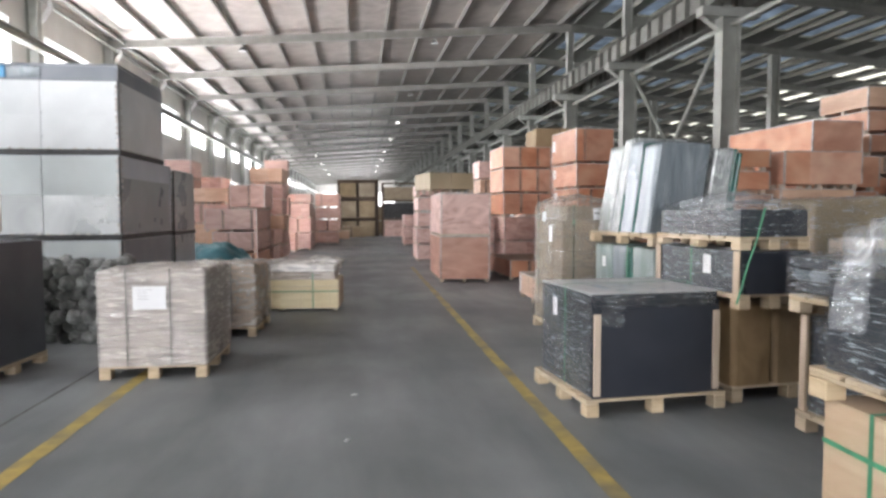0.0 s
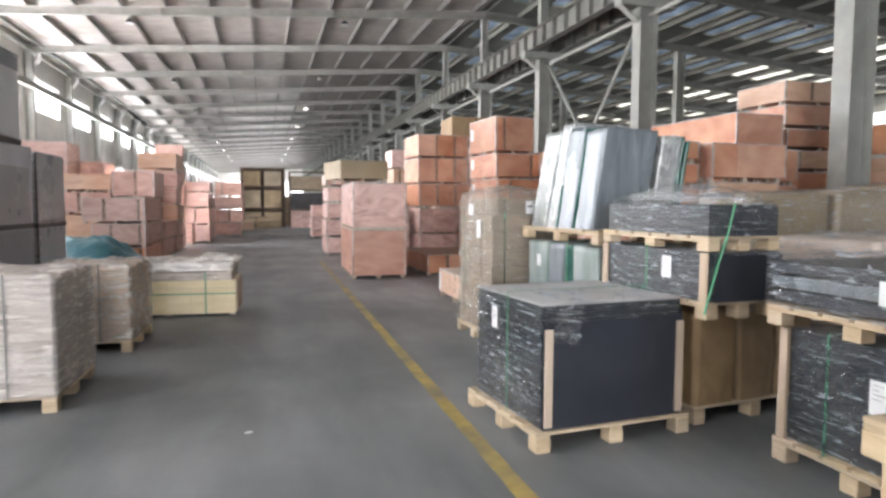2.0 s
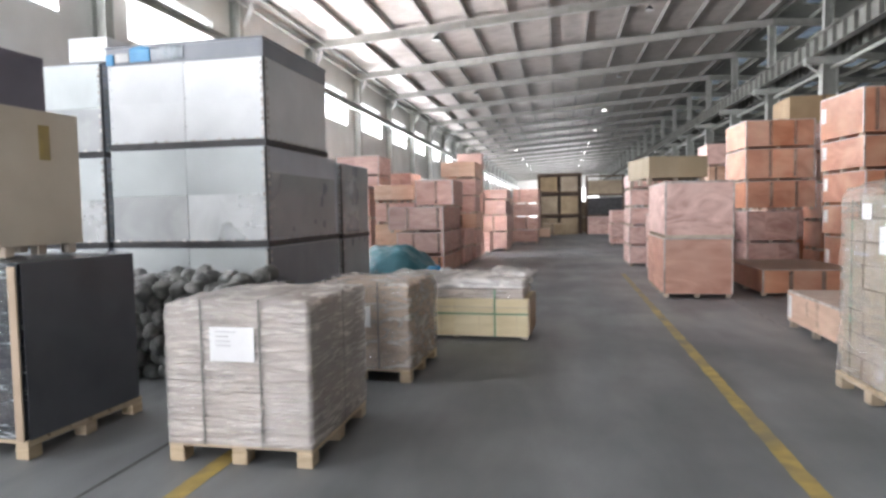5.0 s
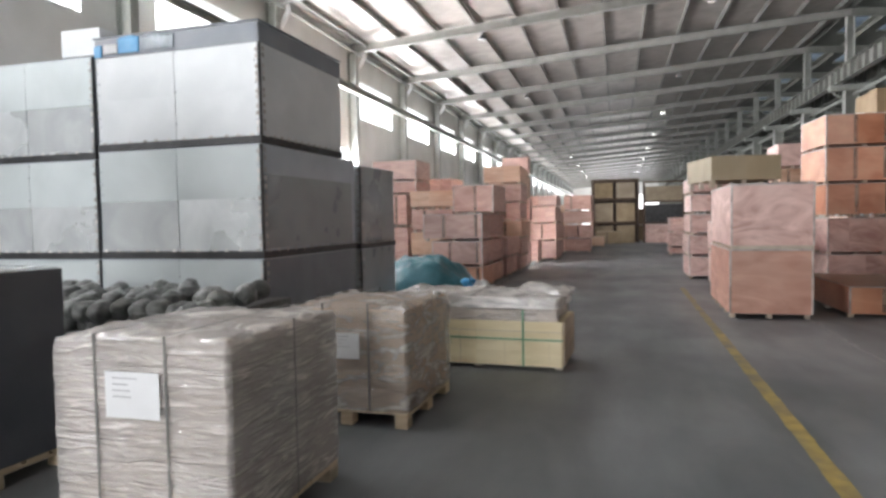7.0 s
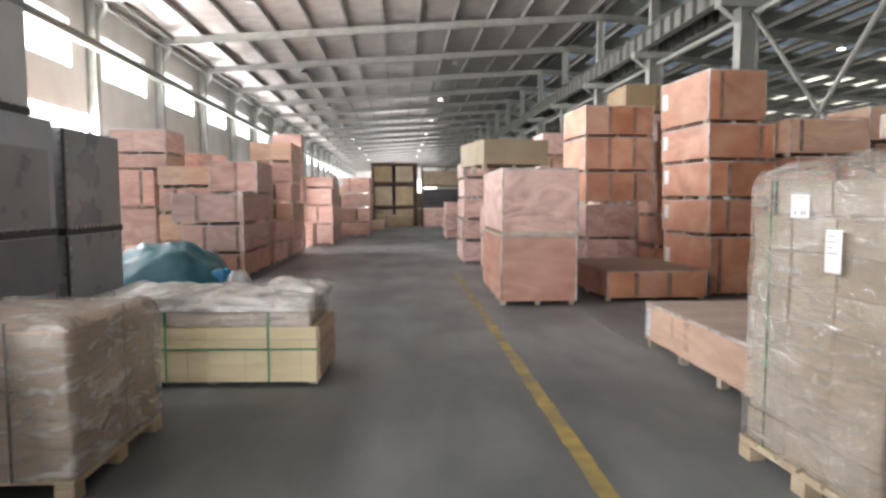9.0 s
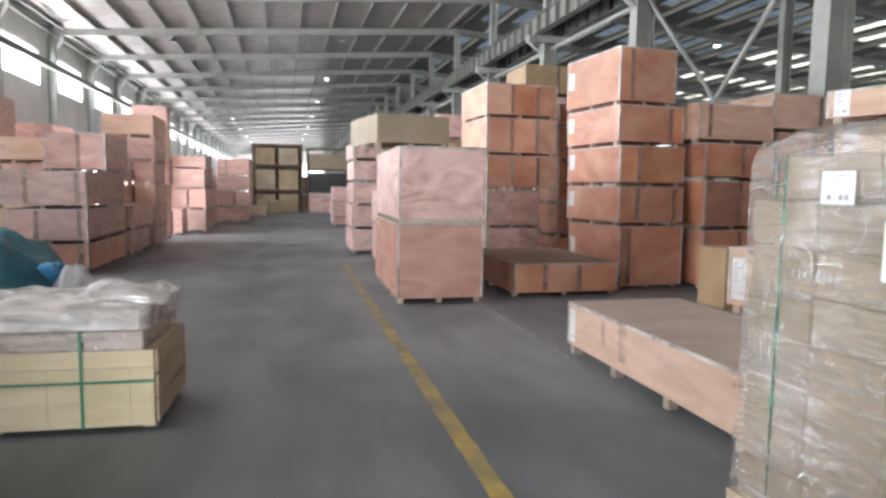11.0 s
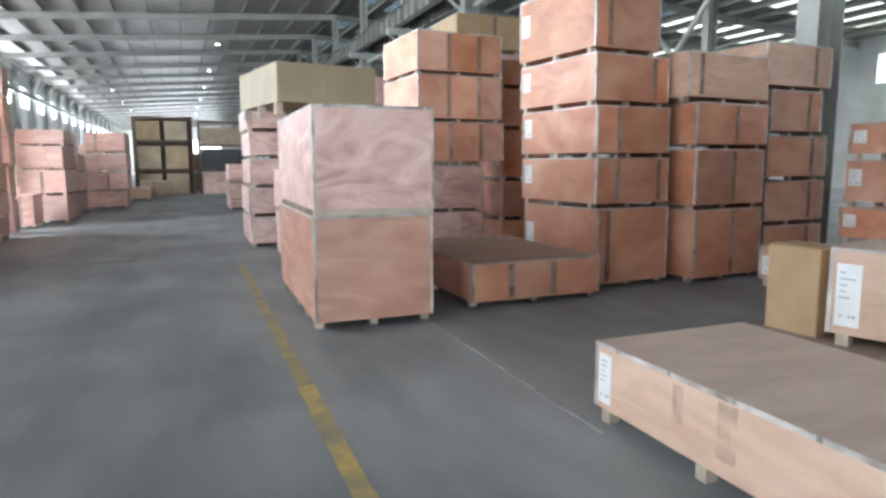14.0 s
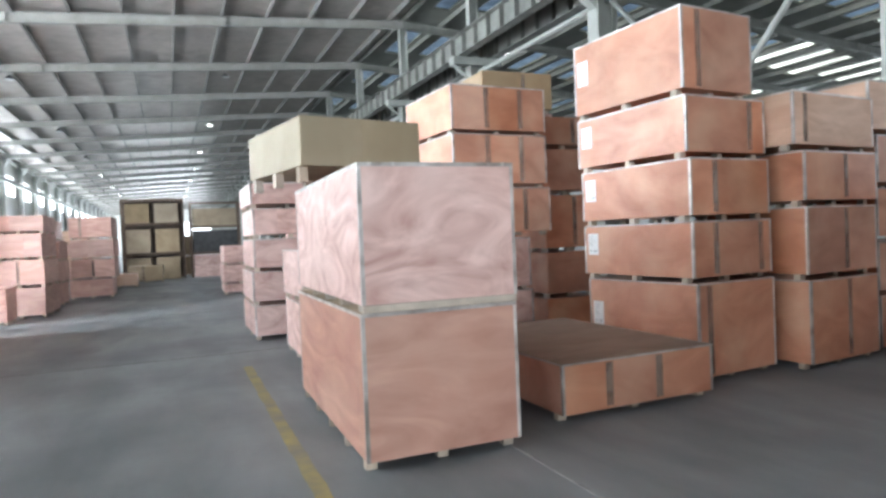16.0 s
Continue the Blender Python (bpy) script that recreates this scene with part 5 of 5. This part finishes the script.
G0 = pose(-5.42, 9.32, 0, 0, 0, -1.0)
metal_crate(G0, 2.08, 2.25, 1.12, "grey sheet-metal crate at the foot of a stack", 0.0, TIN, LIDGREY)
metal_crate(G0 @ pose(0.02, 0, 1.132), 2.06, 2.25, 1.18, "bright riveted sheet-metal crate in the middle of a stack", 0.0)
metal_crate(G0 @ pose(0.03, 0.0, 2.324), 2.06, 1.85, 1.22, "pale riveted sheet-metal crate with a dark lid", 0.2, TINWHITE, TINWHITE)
top_crate = bpy.data.objects["metal_crate.002"]
for x0, x1, z0, z1, mtl in ((0.0, 0.10, 1.03, 1.14, BLUE), (0.13, 0.31, 1.06, 1.15, SACK), (0.33, 0.60, 1.05, 1.21, BLUE), (0.62, 1.05, 1.06, 1.20, STEELBLUE)):
    part("film_scrap", shell(x1 - x0, 0.004, z1 - z0, 0.004, x0 * 9, step=0.03, rounding=0.001, freq=(9, 9)), mtl, top_crate, "scrap of loose film", pose(x0, -0.022, z0), True)
for z, h in ((0.0, 1.1), (1.112, 1.16)):
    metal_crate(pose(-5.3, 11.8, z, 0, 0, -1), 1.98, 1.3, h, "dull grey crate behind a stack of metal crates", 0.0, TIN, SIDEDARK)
for z, h in ((0.0, 1.1), (1.112, 1.16), (2.284, 1.18)):
    metal_crate(pose(-7.72, 9.6, z, 0, 0, 0), 2.0, 2.0, h, "bright sheet-metal crate in a second stack", 0.0)
crate(pose(-6.2, 9.65, 3.476), 0.56, 0.5, 0.34, TINWHITE, "small white box on a metal crate", 0.03, strips=False, name="board_crate")

# pile of wrapped rolls
rp = thing("roll_pile", pose(-5.4, 7.42, 0), "pile of grey plastic-wrapped rolls lying end on", "rolls")
rnd = random.Random(8)
roll_meshes = []
for v in range(4):
    bm = bmesh.new()
    bmesh.ops.create_uvsphere(bm, u_segments=24, v_segments=15, radius=0.085)
    for vert in bm.verts:
        q = noise.noise(vert.co * 16 + Vector((v * 5, 0, 0))) + 0.8 * noise.noise(vert.co * 34 + Vector((0, v * 3, 0)))
        vert.co *= 1.05 + 0.19 * q
        if vert.co.y > 0:
            vert.co.y += 0.055
    roll_meshes.append(to_mesh("roll", bm, ROLL, True))
for r in range(7):
    for c in range(16 - (r % 2)):
        part("roll", roll_meshes[rnd.randrange(4)], ROLL, rp, "", pose(0.1 + c * 0.158 + (0.079 if r % 2 else 0) + rnd.uniform(-0.02, 0.02), rnd.uniform(0.06, 0.22), 0.08 + r * 0.124 + rnd.uniform(-0.012, 0.012), rnd.uniform(-2, 2), rnd.uniform(0, 360), 0))

for c in range(60):
    part("roll", roll_meshes[c % 4], ROLL, rp, "", pose(0.1 + (c % 15) * 0.16 + rnd.uniform(-0.03, 0.03), 0.42 + (c // 15) * 0.3 + rnd.uniform(-0.05, 0.05), 0.82 + rnd.uniform(-0.06, 0.05), rnd.uniform(-20, 20), rnd.uniform(0, 360), rnd.uniform(-25, 25)))
part("pile_core", box(0.05, 2.45, 0.3, 1.7, 0.0, 0.76), ROLL, rp)

# tarpaulin heap
def heap(w, d, h, seed, n=36):
    bm = bmesh.new()
    grid = []
    for i in range(n + 1):
        row = []
        for j in range(n + 1):
            u, v = 2 * i / n - 1, 2 * j / n - 1
            r = min(1.0, (abs(u) ** 2.6 + abs(v) ** 2.6) ** (1 / 2.6))
            z = h * (max(0.0, 1 - r ** 2.4)) ** 0.55
            q = noise.noise((u * 2.2 + seed, v * 2.2, seed)) * 0.22 + noise.noise((u * 7 + seed, v * 7, 0)) * 0.07 + abs(noise.noise((u * 4, v * 9 + seed, 3))) * 0.06
            row.append(bm.verts.new((u * w / 2 * (1 + 0.08 * q), v * d / 2 * (1 + 0.08 * q), max(0.004, z * (1 + q)))))
        grid.append(row)
    for i in range(n):
        for j in range(n):
            bm.faces.new((grid[i][j], grid[i + 1][j], grid[i + 1][j + 1], grid[i][j + 1]))
    return bm


tp = thing("tarpaulin_heap", pose(-3.36, 14.75, 0), "heap of goods under a crumpled teal tarpaulin", "tarpaulin")
part("sheet", heap(2.05, 1.5, 0.80, 3.0, 44), TEAL, tp, "", None, True)
part("sheet_fold", heap(1.5, 0.5, 0.26, 6.0, 30), TEAL, tp, "loose fold of the tarpaulin", pose(0.1, -0.68, 0.0, 0, 0, 4), True)
part("film_wad", heap(0.26, 0.30, 0.15, 5.0, 18), BLUE, tp, "bright blue plastic wad", pose(0.88, -0.34, 0.32, 0, 48, 10), True)
part("film_wad", heap(0.16, 0.2, 0.12, 8.0, 14), BLUE, tp, "bright blue plastic wad", pose(0.95, -0.2, 0.34, 0, 30, 60), True)
sk = thing("sack", pose(-4.28, 14.15, 0), "crumpled white plastic sack on the floor", "sack")
part("bag", heap(0.75, 0.8, 0.58, 7.0, 26), SACK, sk, "", None, True)
part("neck", heap(0.24, 0.24, 0.22, 2.0, 14), SACK, sk, "gathered neck of the sack", pose(0.08, 0.0, 0.46, 0, 8, 0), True)
sk = thing("sack", pose(-2.2, 14.5, 0), "small white plastic sack beside a tarpaulin", "sack")
part("bag", heap(0.48, 0.55, 0.40, 9.0, 24), SACK, sk, "", None, True)

# ---------------------------------------------------------------- left stacks, further on
LG = "pink stacks by the window wall"
for z0, z1, x0, x1 in ((0.0, 0.48, -3.72, -2.68), (0.48, 1.03, -3.8, -2.68), (1.03, 1.62, -3.99, -2.68)):
    crate(pose(x0, 16.8, z0), x1 - x0, 2.4, z1 - z0 - 0.002, ROSE if z0 else ORANGE, "pink plywood crate in a stack beside the aisle", 0.06, (0.35, 0.9), group=LG)
crate(pose(-3.52, 17.6, 1.622), 0.93, 1.5, 0.65, ROSE, "pink plywood crate on top of a stack", 0.05, (0.55,), group=LG)
crate_pile(-4.75, 18.2, 1.05, 1.4, (0.6, 1.2, 1.75, 2.2), (ROSE, PALE), "pale pink crate in a back row", group=LG, seed=31)
crate_pile(-5.95, 19.0, 0.84, 1.6, (0.46, 1.32, 2.16), ROSE, "pink plywood crate in a back row", group=LG, seed=32)
crate(pose(-6.0, 19.0, 2.162), 1.14, 1.2, 0.34, ROSE, "pale plywood crate on a back stack", 0.05, group=LG)
crate(pose(-6.05, 19.0, 2.504), 1.2, 1.2, 0.54, ROSE, "pale plywood crate on top of a back stack", 0.05, group=LG)
crate_pile(-5.4, 20.75, 1.0, 1.25, (0.7, 1.4, 2.0, 2.65), (PALE, ROSE), "pale plywood crate in a back row", group=LG, seed=33)
crate_pile(-3.45, 19.5, 0.85, 1.6, (0.5, 1.0), ROSE, "pink plywood crate in a low stack", group=LG, seed=34)
crate_pile(-3.66, 21.5, 1.08, 1.5, (0.42, 0.92, 1.42, 1.93, 2.47, 2.99), (ROSE, ROSE, PALE), "pink plywood crate in a tall stack", group=LG, seed=35)
crate_pile(-3.5, 23.6, 0.85, 0.5, (0.7, 1.4, 2.1, 2.8, 3.42), (ROSE, PALE), "tan crate in a tall stack", group=LG, seed=36)
crate_pile(-3.0, 24.9, 0.48, 0.9, (0.75,), ROSE, "small pink crate on the floor", group=LG, seed=37)
crate_pile(-3.05, 26.1, 0.98, 1.7, (0.68, 1.3, 1.87, 2.28), ROSE, "pink plywood crate in a stack beside the aisle", group=LG, seed=38)
crate_pile(-4.5, 25.8, 1.1, 1.7, (0.7, 1.3, 1.9, 2.5), (ROSE, PALE), "pink plywood crate in a back row", group=LG, seed=39)
crate_pile(-3.2, 28.9, 1.0, 1.6, (0.6, 1.2, 1.7), ROSE, "pink plywood crate in a stack beside the aisle", group=LG, seed=40)
crate_pile(-2.25, 31.2, 1.15, 1.6, (0.58, 1.17, 1.77, 2.43), ROSE, "pink plywood crate in a far stack", group=LG, seed=41)
crate_pile(-3.9, 32.0, 1.2, 1.6, (0.6, 1.2, 1.8, 2.4), ROSE, "pink plywood crate in a far stack", group=LG, seed=42)
crate_pile(-2.0, 36.0, 1.3, 1.2, (0.5,), PALE, "single pale crate on the floor", group=LG, seed=43)
# Added pile: blocks the low gate light between the racks.
crate_pile(0.75, 43.0, 0.95, 1.2, (0.95, 1.95), BOXBROWN, "brown crate added behind the racks to block light", group=LG, seed=47, bands=False)
crate_pile(-1.2, 38.8, 1.3, 1.2, (0.7,), BOXBROWN, "single brown crate on the floor", group=LG, seed=44)
crate_pile(-6.4, 26.6, 1.3, 1.6, (0.9, 1.8, 2.75), TIN, "pale grey crate by the wall", group=LG, seed=45, bands=False)
crate_pile(-8.3, 21.0, 1.3, 1.6, (0.8, 1.6, 2.4), (PALE, ROSE), "pale plywood crate by the wall", group=LG, seed=46)
for i, y in enumerate((35, 39, 44, 50)):
    crate_pile(-5.2, y, 1.3, 1.8, (0.6, 1.2, 1.8, 2.4), (ROSE, PALE), "pink plywood crate in a far row", group=LG, seed=50 + i)

# ---------------------------------------------------------------- far racks across the aisle
def rack(x0, x1, y, levels, depth=1.2, dark_back=True):
    root = thing("storage_rack", pose(x0, y, 0), "dark brown steel rack filled with brown boxes", "rack", "far racks")
    w = x1 - x0
    for x in (0.0, w - 0.09):
        for yy in (0.0, depth - 0.09):
            part("upright", box(x, x + 0.09, yy, yy + 0.09, 0, levels[-1]), RACK, root)
    for z in levels:
        part("beam", box(0.092, w - 0.092, 0.0, 0.06, z - 0.1, z), RACK, root)
        part("shelf", box(0.092, w - 0.092, 0.062, depth, z - 0.04, z - 0.005), RACK, root)
    # Added dark sheet blocks the bright hall behind, so box gaps stay dark.
    if dark_back:
        part("back_panel", box(0.0, w, depth + 0.002, depth + 0.02, 0.0, levels[-1]), RACK, root)
    return root


rack(-1.55, 1.05, 41.0, (1.22, 2.55, 3.62))
for z, h in ((0.0, 0.98), (1.225, 1.04), (2.555, 0.86)):
    for x in (-1.42, -0.22):
        bx = thing("storage_box", pose(x, 41.04, z), "large brown box in a steel rack", "box", "rack boxes")
        part("box_body", box(0.04, 1.04, 0.03, 1.1, 0.0, h, 0.01), BOXBROWN, bx)
rack(1.28, 3.5, 41.0, (1.15, 2.35, 3.45), dark_back=False)
for z, h, mtl in ((0.0, 0.52, PINK), (0.522, 0.5, PINK), (1.155, 0.99, BLACK), (2.355, 0.8, BOXBROWN)):
    bx = thing("storage_box", pose(1.4, 41.04, z), "long box in a steel rack", "box", "rack boxes")
    part("box_body", box(0, 1.95, 0.03, 1.1, 0.0, h, 0.01), mtl, bx)


# ---------------------------------------------------------------- litter
for x, y, a in ((-0.04, 5.02, 20), (-0.07, 3.96, 75)):
    sc = thing("paper_scrap", pose(x, y, 0.004, 0, 0, a), "small torn scrap of white paper on the floor", "litter", "paper scraps")
    part("scrap", heap(0.055, 0.03, 0.012, 4.0 + a, 8), PAPER, sc)
